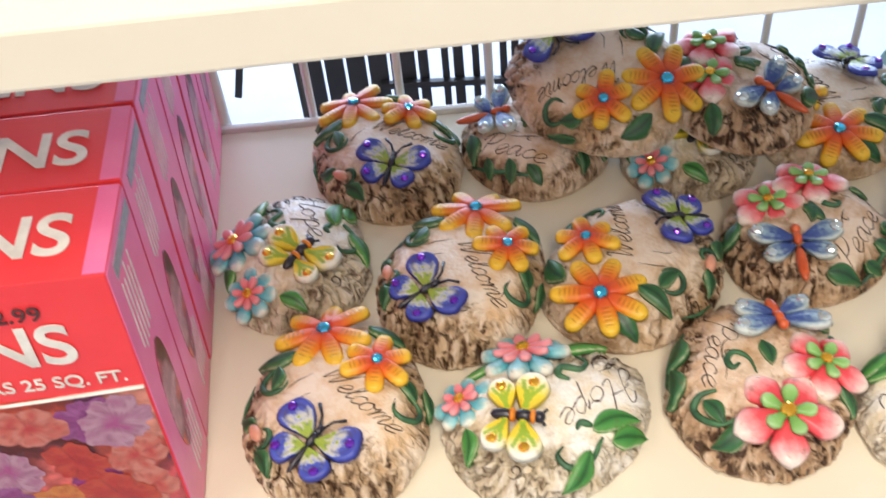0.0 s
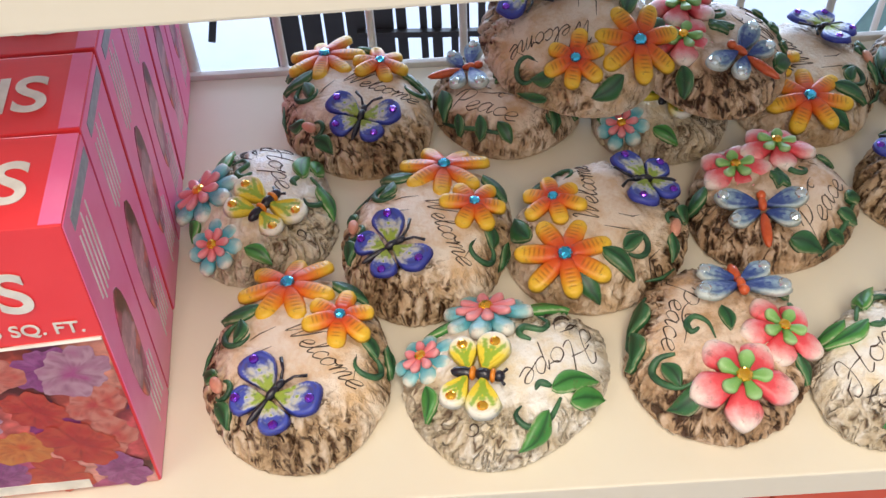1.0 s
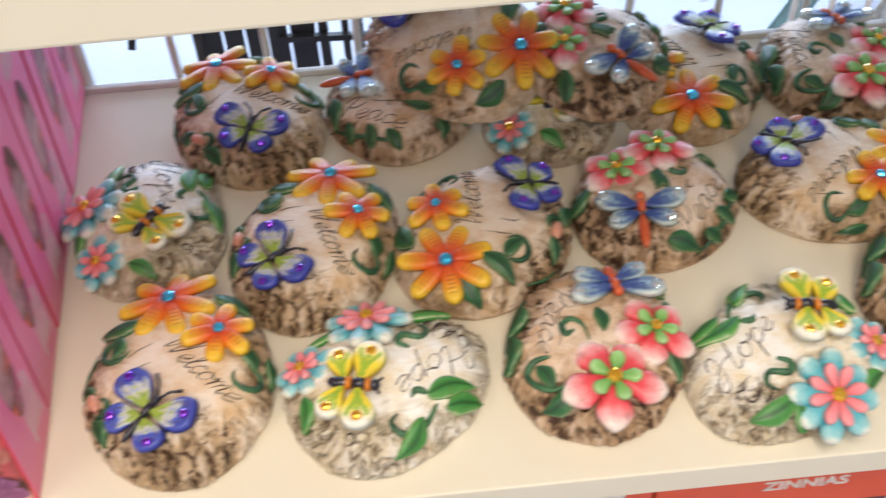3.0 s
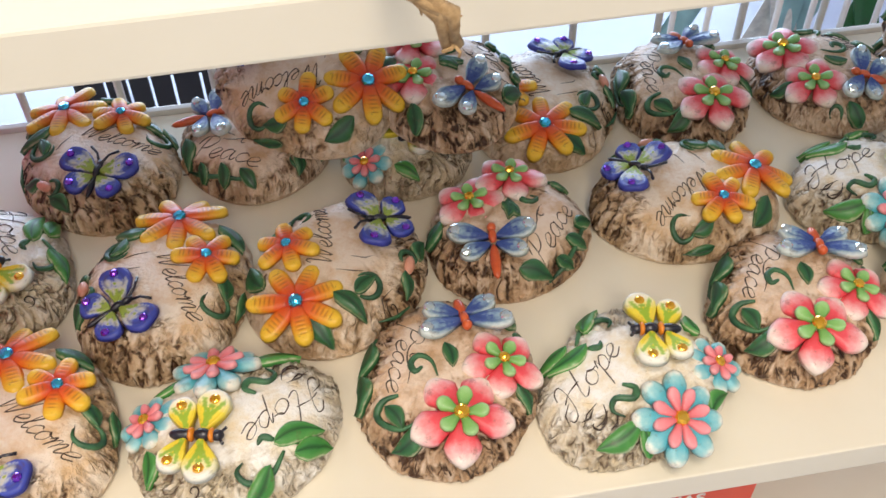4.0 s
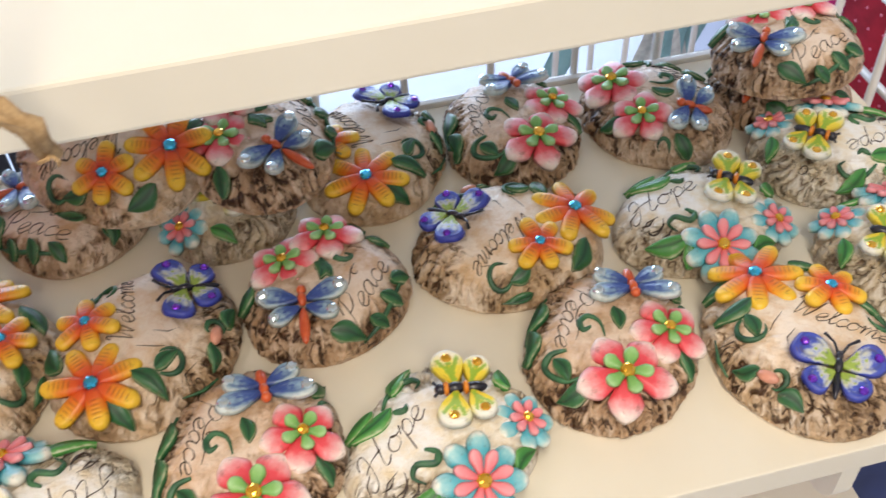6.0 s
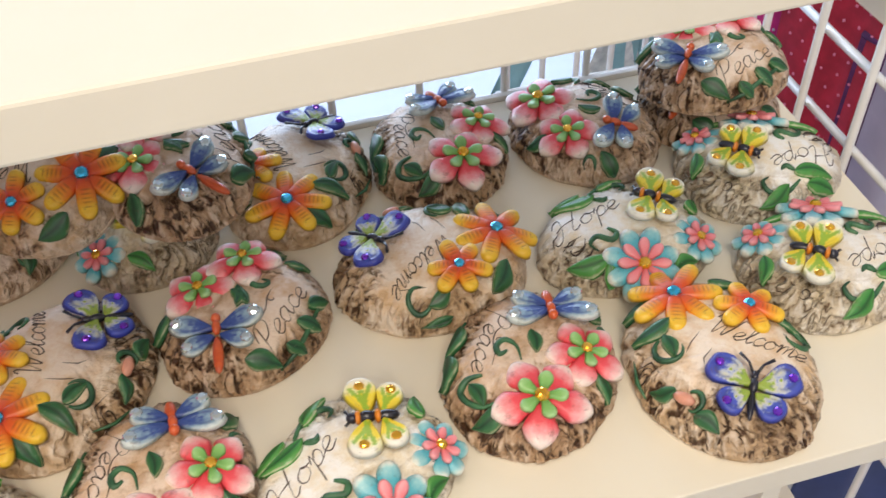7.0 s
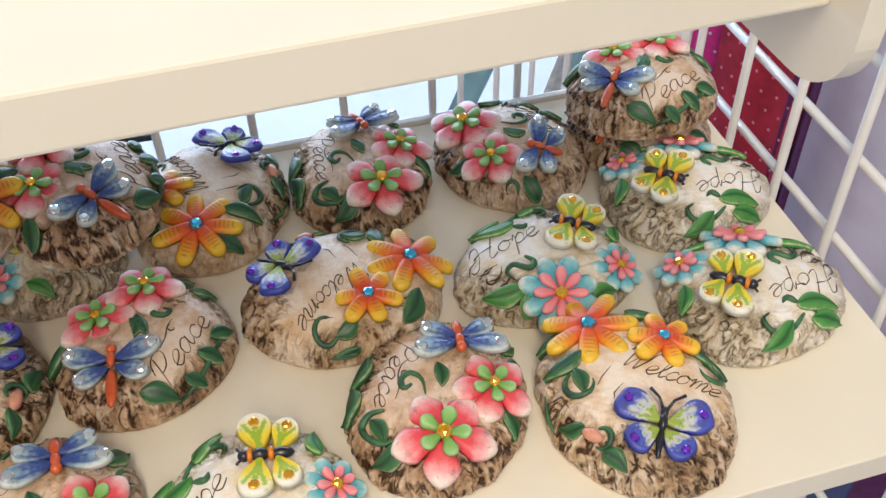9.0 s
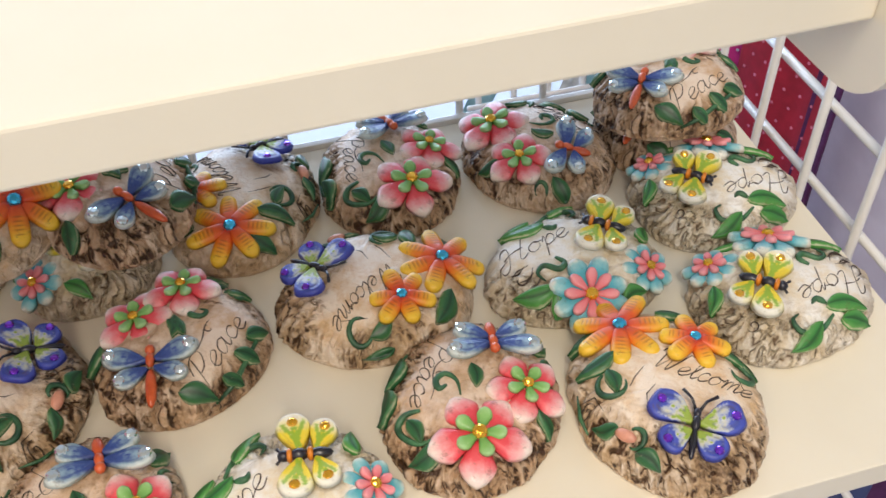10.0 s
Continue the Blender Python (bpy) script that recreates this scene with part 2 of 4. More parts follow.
def box_bm(size, at=(0, 0, 0), bevel=0.0):
    bm = bmesh.new()
    bmesh.ops.create_cube(bm, size=1)
    bmesh.ops.scale(bm, vec=size, verts=bm.verts)
    bmesh.ops.translate(bm, vec=at, verts=bm.verts)
    if bevel:
        bmesh.ops.bevel(bm, geom=bm.edges, offset=bevel, segments=2, affect="EDGES", profile=0.6)
    return bm


def tube_bm(pts, radii, sides=8, bm=None):
    """A round rod through points, with a radius at each."""
    bm = bm or bmesh.new()
    pts = [Vector(p) for p in pts]
    rings = []
    up = Vector((0, 0, 1))
    for i, p in enumerate(pts):
        d = (pts[min(i + 1, len(pts) - 1)] - pts[max(i - 1, 0)]).normalized()
        a = d.cross(up if abs(d.z) < 0.95 else Vector((1, 0, 0))).normalized()
        c = a.cross(d)
        r = radii[i] if hasattr(radii, "__len__") else radii
        rings.append([bm.verts.new(p + (a * math.cos(q) + c * math.sin(q)) * r) for q in (2 * math.pi * k / sides for k in range(sides))])
    for A, B in zip(rings, rings[1:]):
        for k in range(sides):
            bm.faces.new((A[k], A[(k + 1) % sides], B[(k + 1) % sides], B[k]))
    bm.faces.new(rings[0][::-1])
    bm.faces.new(rings[-1])
    return bm


def beads_bm(specs, sides=12, rings=8):
    """Ellipsoids joined into one body: (centre, radii)."""
    bm = bmesh.new()
    for c, r in specs:
        v = bmesh.ops.create_uvsphere(bm, u_segments=sides, v_segments=rings, radius=1)["verts"]
        bmesh.ops.scale(bm, vec=r, verts=v)
        bmesh.ops.translate(bm, vec=c, verts=v)
    return bm


def petal_mesh(name, material, length, width, thick, shape, cup=0.0, bars=0, start=0.12, nu=14, nv=8):
    """A puffy petal along +x from the flower's middle. shape(s): half width, 0..1; bars: incised strokes across it."""
    bm = bmesh.new()
    lg, lw = bm.verts.layers.float.new("grad"), bm.verts.layers.float.new("groove")
    top, bot = [], []
    for i in range(nu + 1):
        s = 1 - (1 - i / nu) ** 1.5
        x = length * (start + (1 - start) * s)
        w = width * max(shape(s), 0.02)
        rt, rb = [], []
        for j in range(nv + 1):
            q = 2 * j / nv - 1
            e = math.sqrt(max(0.0, 1 - abs(q) ** 2.6)) * math.sqrt(max(0.0, min(1, s / 0.1 + 0.25) * min(1, (1 - s) / 0.07)))
            stroke = 0.0
            if bars and 0.25 < s < 0.84 and abs(q) < 0.55:
                stroke = 1.0 if (s * bars) % 1 > 0.74 else 0.0
            stroke *= 1 - (q / 0.6) ** 2 if abs(q) < 0.6 else 0
            z = thick * (0.35 + 0.65 * e) + cup * length * s * s - 0.0005 * stroke
            v = bm.verts.new((x, q * w, z))
            v[lg], v[lw] = s, 0.6 * stroke
            rt.append(v)
            # the ungrooved underside is darker too, mixed 0.3 towards the line colour
            v = bm.verts.new((x, q * w, cup * length * s * s - thick * 0.3))
            v[lg], v[lw] = s, 0.3
            rb.append(v)
        top.append(rt)
        bot.append(rb)
    for i in range(nu):
        for j in range(nv):
            bm.faces.new((top[i][j], top[i + 1][j], top[i + 1][j + 1], top[i][j + 1]))
            bm.faces.new((bot[i][j], bot[i][j + 1], bot[i + 1][j + 1], bot[i + 1][j]))
        bm.faces.new((top[i][0], bot[i][0], bot[i + 1][0], top[i + 1][0]))
        bm.faces.new((top[i][nv], top[i + 1][nv], bot[i + 1][nv], bot[i][nv]))
    for i, d in ((0, 1), (nu, -1)):
        for j in range(nv):
            f = (top[i][j], top[i][j + 1], bot[i][j + 1], bot[i][j])
            bm.faces.new(f if d > 0 else f[::-1])
    return finish(name, bm, material)


def leaf_mesh(name, material, length, width, thick):
    bm = bmesh.new()
    lg, lw = bm.verts.layers.float.new("grad"), bm.verts.layers.float.new("groove")
    nu, nv = 14, 8
    rows = []
    for i in range(nu + 1):
        s = i / nu
        w = width * max(0.03, math.sin(math.pi * s ** 0.8) ** 0.8)
        row = []
        for j in range(nv + 1):
            q = 2 * j / nv - 1
            vein = math.exp(-(q / 0.12) ** 2) + 0.6 * max(0.0, math.sin((s * 6 - abs(q) * 1.6) * 2 * math.pi)) ** 6 * abs(q) * (1 - abs(q))
            z = thick * (0.25 + 0.75 * math.sqrt(max(0, 1 - q * q))) - 0.0006 * vein + 0.10 * length * s * (1 - s)
            v = bm.verts.new((length * s, q * w + 0.10 * length * math.sin(math.pi * s), z))
            v[lg], v[lw] = 0.25 + 0.75 * abs(q), min(1, 0.8 * vein)
            row.append(v)
        rows.append(row)
    low = [[bm.verts.new((v.co.x, v.co.y, -0.002)) for v in (r[0], r[-1])] for r in rows]
    for i in range(nu):
        for j in range(nv):
            bm.faces.new((rows[i][j], rows[i + 1][j], rows[i + 1][j + 1], rows[i][j + 1]))
        bm.faces.new((rows[i][0], low[i][0], low[i + 1][0], rows[i + 1][0]))
        bm.faces.new((rows[i][nv], rows[i + 1][nv], low[i + 1][1], low[i][1]))
    return finish(name, bm, material)


def gem_mesh(name, material, r):
    """A cut stone: table, crown facets and girdle."""
    bm = bmesh.new()
    n = 8
    a = [bm.verts.new((r * math.cos(2 * math.pi * k / n), r * math.sin(2 * math.pi * k / n), 0)) for k in range(n)]
    b = [bm.verts.new((r * 0.82 * math.cos(2 * math.pi * (k + 0.5) / n), r * 0.82 * math.sin(2 * math.pi * (k + 0.5) / n), r * 0.38)) for k in range(n)]
    c = [bm.verts.new((r * 0.45 * math.cos(2 * math.pi * k / n), r * 0.45 * math.sin(2 * math.pi * k / n), r * 0.62)) for k in range(n)]
    for k in range(n):
        j = (k + 1) % n
        bm.faces.new((a[k], a[j], b[k]))
        bm.faces.new((b[k], a[j], b[j]))
        bm.faces.new((b[k], b[j], c[j]))
        bm.faces.new((b[k], c[j], c[k]))
    bm.faces.new(c)
    bm.faces.new(a[::-1])
    return finish(name, bm, material, smooth=False)


# ---- the shelves, the rack and the room ----
ROOM_LOW, ROOM_HIGH = -0.85, 2.0


def slab(name, lo, hi, material, bevel=0.0, label="", category="", kind="structure"):
    size = [b - a for a, b in zip(lo, hi)]
    mid = [(a + b) / 2 for a, b in zip(lo, hi)]
    ob = part(name, box_bm(size, (0, 0, 0), bevel), material, None, smooth=False)
    ob.location = mid
    return tagged(ob, label=label, category=category, kind=kind)


slab("floor", (-3.2, -2.6, ROOM_LOW - 0.1), (4.0, 3.7, ROOM_LOW), M_FLOOR, label="pale grey-blue vinyl shop floor", category="floor")
slab("ceiling", (-3.2, -2.6, ROOM_HIGH), (4.0, 3.7, ROOM_HIGH + 0.1), M_WALL, label="white shop ceiling", category="ceiling")
slab("wall_south", (-3.2, -2.7, ROOM_LOW), (4.0, -2.6, ROOM_HIGH), M_WALL, label="off-white painted shop wall", category="wall")
slab("wall_north", (-3.2, 3.6, ROOM_LOW), (4.0, 3.7, ROOM_HIGH), M_WALL, label="off-white painted shop wall", category="wall")
slab("wall_west", (-3.3, -2.6, ROOM_LOW), (-3.2, 3.7, ROOM_HIGH), M_WALL, label="off-white painted shop wall", category="wall")
slab("wall_east", (4.0, -2.6, ROOM_LOW), (4.1, 3.7, ROOM_HIGH), M_WALL, label="off-white painted shop wall", category="wall")

SHELF_R, BACK = 0.760, 0.778
shelf = slab("lower_shelf", (-0.75, 0.405, -0.021), (SHELF_R, BACK, 0.0), M_SHELF, 0.0012, "cream painted wooden display shelf board", "shelf", kind="thing")


def apron_bm(length, height, thick, r=0.02):
    """A side plate under the shelf with a rounded lower front corner; x is its thickness, +y runs back."""
    pts = [(0, 0), (length, 0), (length, -height)]
    pts += [(r - r * math.sin(a), -height + r - r * math.cos(a)) for a in (k * math.pi / 20 for k in range(11))]
    bm = bmesh.new()
    A = [bm.verts.new((0, y, z)) for y, z in pts]
    B = [bm.verts.new((thick, y, z)) for y, z in pts]
    bm.faces.new(A)
    bm.faces.new(B[::-1])
    for k in range(len(pts)):
        j = (k + 1) % len(pts)
        bm.faces.new((A[k], B[k], B[j], A[j]))
    return bm


# the upper board stands a little askew on the rack; its origin is its lower front edge
UP = pose(0.0, 0.4116, 0.2913, 0, 0, 1.2)
upper = tagged(part("upper_shelf", box_bm((1.350, 0.36, 0.022), (-0.075, 0.18, 0.011), 0.0015), M_SHELF, None, m=UP),
               label="cream painted wooden shelf board with rounded side apron", category="shelf")
part("side_apron", apron_bm(0.37, 0.056, 0.010, 0.030), M_SHELF, upper, m=pose(0.6003, -0.018, 0.022))
part("side_apron", apron_bm(0.38, 0.05, 0.012), M_SHELF, shelf, m=pose(0.588 - (-0.75 + SHELF_R) / 2, 0.41 - (0.405 + BACK) / 2, -0.0108))


# the wire back and side of the rack
def rod(name, a, b, r, parent, material=None):
    return part(name, tube_bm([a, b], r, 8), material or M_WIRE, parent, smooth=True)


rack = tagged(new("wire_rack"), label="white enamelled wire rack behind and beside the shelf boards", category="rack")
for k in range(-10, 11):
    x = -0.011 + 0.0706 * k
    if x < 0.75:
        rod("wire", (x, BACK + 0.010, ROOM_LOW), (x, BACK + 0.010, 0.62), 0.0032, rack)
for z in (-0.35, 0.165, 0.45):
    rod("rail", (-0.75, BACK + 0.0165, z), (0.770, BACK + 0.0165, z), 0.0032, rack)
for k in range(6):
    y = 0.764 - 0.066 * k
    rod("wire", (0.7695, y, ROOM_LOW), (0.7695, y, 0.62), 0.0034, rack)
for z in (0.004, 0.070, 0.136, 0.26, -0.2):
    rod("rail", (0.7761, 0.42, z), (0.7761, BACK + 0.02, z), 0.0034, rack)
rod("corner_post", (0.7698, BACK + 0.012, ROOM_LOW), (0.7698, BACK + 0.012, 0.62), 0.006, rack)
rod("corner_post", (-0.0835, BACK + 0.012, ROOM_LOW), (-0.0835, BACK + 0.012, 0.62), 0.006, rack)
part("back_lip", box_bm((1.505, 0.006, 0.010), (0.004, BACK + 0.0035, -0.001), 0.001), M_WIRE, rack)

# ---- the garden stones ----
# mean radius and height of each cast, and how its outline leaves the circle: cos and sin of twice and three times the angle
CAST = {"welcome": (0.0588, 0.0588, 0.035), "peace_a": (0.0560, 0.0560, 0.034), "hope": (0.0560, 0.0560, 0.031), "peace_b": (0.0546, 0.0546, 0.033)}
SHAPE = {"welcome": (-0.018, -0.113, 0.004, -0.005), "peace_a": (0.071, 0.020, -0.005, 0.009), "hope": (0.087, 0.007, -0.036, -0.001), "peace_b": (0.030, -0.006, -0.026, 0.019)}
P_R, P_Z = {"welcome": 3.4, "peace_a": 3.0, "hope": 2.8, "peace_b": 3.0}, 0.50


def outline(cast, th):
    p, q, r, w = SHAPE[cast]
    tuck = 0.12 * max(0.0, -math.sin(th)) ** 2 if cast == "hope" else 0.0
    return 1 - tuck + p * math.cos(2 * th) + q * math.sin(2 * th) + r * math.cos(3 * th) + w * math.sin(3 * th) + 0.008 * math.sin(5 * th + 40 * p)


def dome(cast, u, v):
    a, b, h = CAST[cast]
    th = math.atan2(v / b, u / a)
    r = math.hypot(u / a, v / b) / outline(cast, th)
    return h * (1 - min(r, 0.985) ** P_R[cast]) ** P_Z


def surf(cast, u, v):
    return 0.006 + dome(cast, u, v) * (1 - 0.006 / CAST[cast][2])


def spot(cast, u, v, turn=0.0, lift=0.0, upright=0.35):
    """The frame of a thing laid on the stone at (u, v) in millimetres, x turned by degrees; upright: how far its axis leans back to the vertical."""
    u, v = u / 1000, v / 1000
    e = 0.004
    n = Vector((dome(cast, u - e, v) - dome(cast, u + e, v), dome(cast, u, v - e) - dome(cast, u, v + e), 2 * e)).normalized()
    n = n.lerp(Vector((0, 0, 1)), upright).normalized()
    x = Vector((math.cos(radians(turn)), math.sin(radians(turn)), 0))
    x = (x - n * x.dot(n)).normalized()
    y = n.cross(x)
    p = Vector((u, v, surf(cast, u, v))) + n * lift / 1000
    return Matrix.Translation(p) @ Matrix((x, y, n)).transposed().to_4x4()


def perch(cast, u, v, turn, top, rise, upright=0.35):
    """As spot(), but so high that a point `rise` mm above the frame's origin comes to `top` mm over the shelf."""
    n = spot(cast, u, v, turn, 0.0, upright).col[2]
    return spot(cast, u, v, turn, (top - 1000 * surf(cast, u / 1000, v / 1000)) / n.z - rise, upright)


# where the lettering stands, so that the cast is smooth there: centre and half axes, mm
PLAIN = {"welcome": (17, 1, 46, 15), "peace_a": (-7, 25, 34, 14), "hope": (-26, 12, 36, 18), "peace_b": (-5, -30, 38, 12)}
# the side on which the bark is coarsest, degrees
BARK = {"welcome": (-70,), "peace_a": (200, 100), "hope": (200, 45), "peace_b": (190,)}


DECOR = {"welcome": [(-33, 31, 22), (10, 28, 16), (3, -35, 15), (27, -35, 15), (-44, 2, 9), (-31, -13, 9), (-30, -37, 9), (46, 32, 10)],
         "peace_a": [(-32, -16, 21), (8, -29, 17), (24, 8, 12), (34, -14, 12), (-38, 18, 12), (-6, 10, 8)],
         "peace_b": [(-1, 25, 17), (29, 11, 17), (-28, 14, 12), (-24, -16, 12), (-12, -46, 10), (8, -46, 10), (15, -7, 8)],
         "hope": [(-6, -33, 20), (37, -22, 15), (20, 20, 12), (30, -4, 12), (-2, 40, 12), (-24, 31, 10), (-26, -12, 8)]}


def body_mesh(cast, material):
    """The cast stone: a low dome with a barky, washed rim and shallow cracks above."""
    a, b, h = CAST[cast]
    nt, nr = 240, 72
    bm = bmesh.new()
    lw, lb, lf = bm.verts.layers.float.new("wash"), bm.verts.layers.float.new("bark"), bm.verts.layers.float_vector.new("flow")
    off = {"welcome": 0, "peace_a": 7, "hope": 13, "peace_b": 21}[cast]
    cu, cv, ru, rv = PLAIN[cast]
    rings = []
    for i in range(nr + 1):
        q = i / nr
        ring = []
        for k in range(nt):
            th = 2 * math.pi * k / nt
            o = outline(cast, th)
            if q < 0.9:
                ang = (q / 0.9) * math.pi / 2
                r = math.sin(ang) ** 0.85
                z = h * (1 - min(r, 1.0) ** P_R[cast]) ** P_Z if r < 0.999 else 0.0
                z = max(z, 0.0)
                z = 0.006 + z * (1 - 0.006 / h)
            else:
                s = (q - 0.9) / 0.1
                r, z = 1.0 - 0.05 * s * s, 0.006 * (1 - s)
            u, v = a * r * o * math.cos(th), b * r * o * math.sin(th)
            # relief: grooves that run down the flanks, knots, cracks
            side = max(0.0, min(1.0, (r - 0.66) / 0.22))
            turn = max(math.cos(th - radians(k)) for k in BARK[cast])
            coarse = max(side * (0.66 + 0.34 * turn), max(0.0, min(1.0, (r * turn - 0.46) / 0.22)))
            plain = math.exp(-(((u * 1000 - cu) / ru) ** 2 + ((v * 1000 - cv) / rv) ** 2) ** 2)
            wob = noise.noise(Vector((u * 60, v * 60, z * 60 + off)))
            g = noise.noise(Vector((th * 8 + 1.3 * wob, r * 2.2 + z * 20, off)))
            g2 = noise.noise(Vector((th * 19 + 1.6 * wob, r * 4.5 + z * 45, off + 5)))
            crease = 1 - min(1.0, abs(g) * 3.6)
            crease2 = 1 - min(1.0, abs(g2) * 3.2)
            depth = coarse * (0.85 * crease ** 1.5 + 0.45 * crease2 ** 1.5) * max(0.75, min(1.0, z / 0.006))
            c3 = 1 - min(1.0, abs(noise.noise(Vector((u * 38 + 2 * wob, v * 95, off + 9)))) * 9)
            crack = 0.7 * c3 * (1 - plain) * (1 - 0.6 * coarse)
            lump = 0.0026 * noise.noise(Vector((u * 45, v * 45, z * 45 + off + 2))) * (0.4 + coarse)
            n = Vector((math.cos(th) * (0.25 + r), math.sin(th) * (0.25 + r), 1.2 - r)).normalized()
            d = (-0.0042 * depth - 0.0009 * crack) * (1 - 0.85 * plain) + lump * (1 - 0.96 * plain)
            if q > 0.97:
                d *= 0.2
            p = Vector((u, v, z)) + n * d
            w = bm.verts.new((p.x, p.y, max(p.z, 0.0)))
            # brown wash ringing each decoration, partly shade painted in for depth
            ring_shade_wash = max([0.0] + [0.62 * math.exp(-((math.hypot(u * 1000 - p, v * 1000 - q2) - rad) / 3.2) ** 2) for p, q2, rad in DECOR[cast]])
            blotch = 0.5 + 0.5 * noise.noise(Vector((u * 28, v * 28, off + 30)))
            w[lw] = min(1.0, (0.5 * depth + 0.5 * crack + coarse * (0.20 + 0.50 * max(0, blotch - 0.40) * 2) + 0.18 * max(0, blotch - 0.5) * 2 + ring_shade_wash * (0.35 + 0.65 * blotch)) * (1 - 0.9 * plain))
            stray = (0.15 if cast == "hope" else 0.7) * max(0.0, min(1.0, (noise.noise(Vector((u * 34, v * 34, off + 40))) + (-0.02 if cast == "hope" else -0.04)) * 5)) * max(0.0, min(1.0, (r - 0.34) * 5))
            w[lb] = max(0.0, min(1.0, max(coarse * (1.0 if cast == "hope" else 1.25) - 0.1, stray)) * (1 - plain)) * max(0.55, min(1.0, z / 0.006))
            t2 = th + 0.22 * q * math.sin(th + off) + 0.07 * wob
            w[lf] = Vector((math.cos(t2) * 0.055 * max(r, 0.3), math.sin(t2) * 0.055 * max(r, 0.3), q * 0.014 + 0.1 * off))
            ring.append(w)
            if i == 0:
                break
        rings.append(ring)
    for k in range(nt):
        bm.faces.new((rings[0][0], rings[1][k], rings[1][(k + 1) % nt]))
    for A, B in zip(rings[1:], rings[2:]):
        for k in range(nt):
            j = (k + 1) % nt
            bm.faces.new((A[k], B[k], B[j], A[j]))
    bm.faces.new(rings[-1][::-1])
    return finish("body", bm, material)


# pen strokes of the cursive hand: x to the right, y up, the small letters one high; each letter's strokes and its advance
PEN = {}
PEN["W"] = (1.75, [[(0, 1.75), (0.12, 2.1), (0.32, 1.9), (0.36, 0.9), (0.42, 0), (0.78, 1.1), (1.0, 1.9), (0.98, 0.9), (1.05, 0), (1.45, 1.1), (1.72, 2.15), (2.0, 2.05)]])
PEN["H"] = (1.45, [[(-0.05, 1.5), (0.1, 2.0), (0.4, 2.0), (0.42, 1.0), (0.25, -0.1), (-0.05, -0.25), (-0.15, 0.05)], [(1.35, 2.25), (1.12, 1.2), (0.95, 0.2), (1.12, 0), (1.4, 0.25)], [(0.1, 0.9), (0.5, 1.15), (1.2, 1.1)]])
PEN["P"] = (1.2, [[(0.5, 2.0), (0.38, 1.0), (0.2, -0.6), (-0.05, -0.75)], [(0.0, 1.35), (0.25, 2.0), (0.85, 2.15), (1.15, 1.65), (0.85, 1.0), (0.42, 0.95)]])
PEN["e"] = (0.76, [[(0, 0.3), (0.42, 0.48), (0.62, 0.8), (0.4, 1.0), (0.1, 0.7), (0.08, 0.28), (0.35, 0), (0.76, 0.28)]])
PEN["l"] = (0.6, [[(0, 0.28), (0.36, 1.1), (0.52, 1.95), (0.32, 2.15), (0.2, 1.6), (0.17, 0.5), (0.3, 0.02), (0.6, 0.28)]])
PEN["c"] = (0.72, [[(0.62, 0.82), (0.42, 1.0), (0.12, 0.75), (0.06, 0.32), (0.3, 0), (0.72, 0.28)]])
PEN["o"] = (0.86, [[(0.4, 1), (0.08, 0.7), (0.08, 0.25), (0.35, 0), (0.68, 0.3), (0.64, 0.78), (0.4, 1), (0.55, 0.8), (0.86, 0.75)]])
PEN["m"] = (1.3, [[(0, 0.6), (0.14, 1), (0.2, 0.6), (0.18, 0), (0.26, 0.6), (0.46, 1), (0.58, 0.8), (0.56, 0), (0.64, 0.6), (0.84, 1), (0.97, 0.8), (0.95, 0.15), (1.08, 0), (1.3, 0.28)]])
PEN["a"] = (0.98, [[(0.65, 0.85), (0.4, 1), (0.08, 0.65), (0.1, 0.15), (0.35, 0), (0.6, 0.45), (0.68, 0.95), (0.66, 0.3), (0.78, 0), (0.98, 0.28)]])
PEN["p"] = (0.82, [[(0, 0.5), (0.16, 1.05), (0.18, 0.3), (0.1, -1.0)], [(0.17, 0.5), (0.45, 1), (0.7, 0.7), (0.6, 0.15), (0.3, 0), (0.17, 0.15)], [(0.6, 0.1), (0.82, 0.28)]])


def smooth_line(pts, n=4):
    """A soft curve through points."""
    out = []
    for i in range(len(pts) - 1):
        p = [Vector(pts[max(0, min(len(pts) - 1, i + k))]) for k in (-1, 0, 1, 2)]
        for j in range(n):
            t = j / n
            out.append(0.5 * (2 * p[1] + (p[2] - p[0]) * t + (2 * p[0] - 5 * p[1] + 4 * p[2] - p[3]) * t * t + (3 * p[1] - p[0] - 3 * p[2] + p[3]) * t ** 3))
    return out + [Vector(pts[-1])]


def letters(cast, word, parent, at, wide, high, turn=0.0, bend=0.0, slant=0.38, r=0.43):
    """Cursive lettering cut into the cast and inked; at: the left end of the base line, mm; wide: its length; high: a small letter's height."""
    unit = wide / sum(PEN[ch][0] for ch in word)
    ca, sa = math.cos(radians(turn)), math.sin(radians(turn))
    bm, x0 = bmesh.new(), 0.0
    for ch in word:
        adv, strokes = PEN[ch]
        for line in strokes:
            pts = []
            for q in smooth_line(line):
                x, y = (x0 + q.x) * unit + slant * q.y * high, q.y * high
                y += bend * (x / wide - 0.5) ** 2
                u, v = (at[0] + ca * x - sa * y) / 1000, (at[1] + sa * x + ca * y) / 1000
                pts.append((u, v, surf(cast, u, v) + 0.0001))
            n = len(pts) - 1
            tube_bm(pts, [r / 1000 * (0.7 + 0.3 * math.sin(3.0 * k / n * math.pi)) for k in range(n + 1)], 5, bm)
        x0 += adv
    return part("lettering", bm, M_INK, parent, "dark brown cursive lettering cut into the stone")


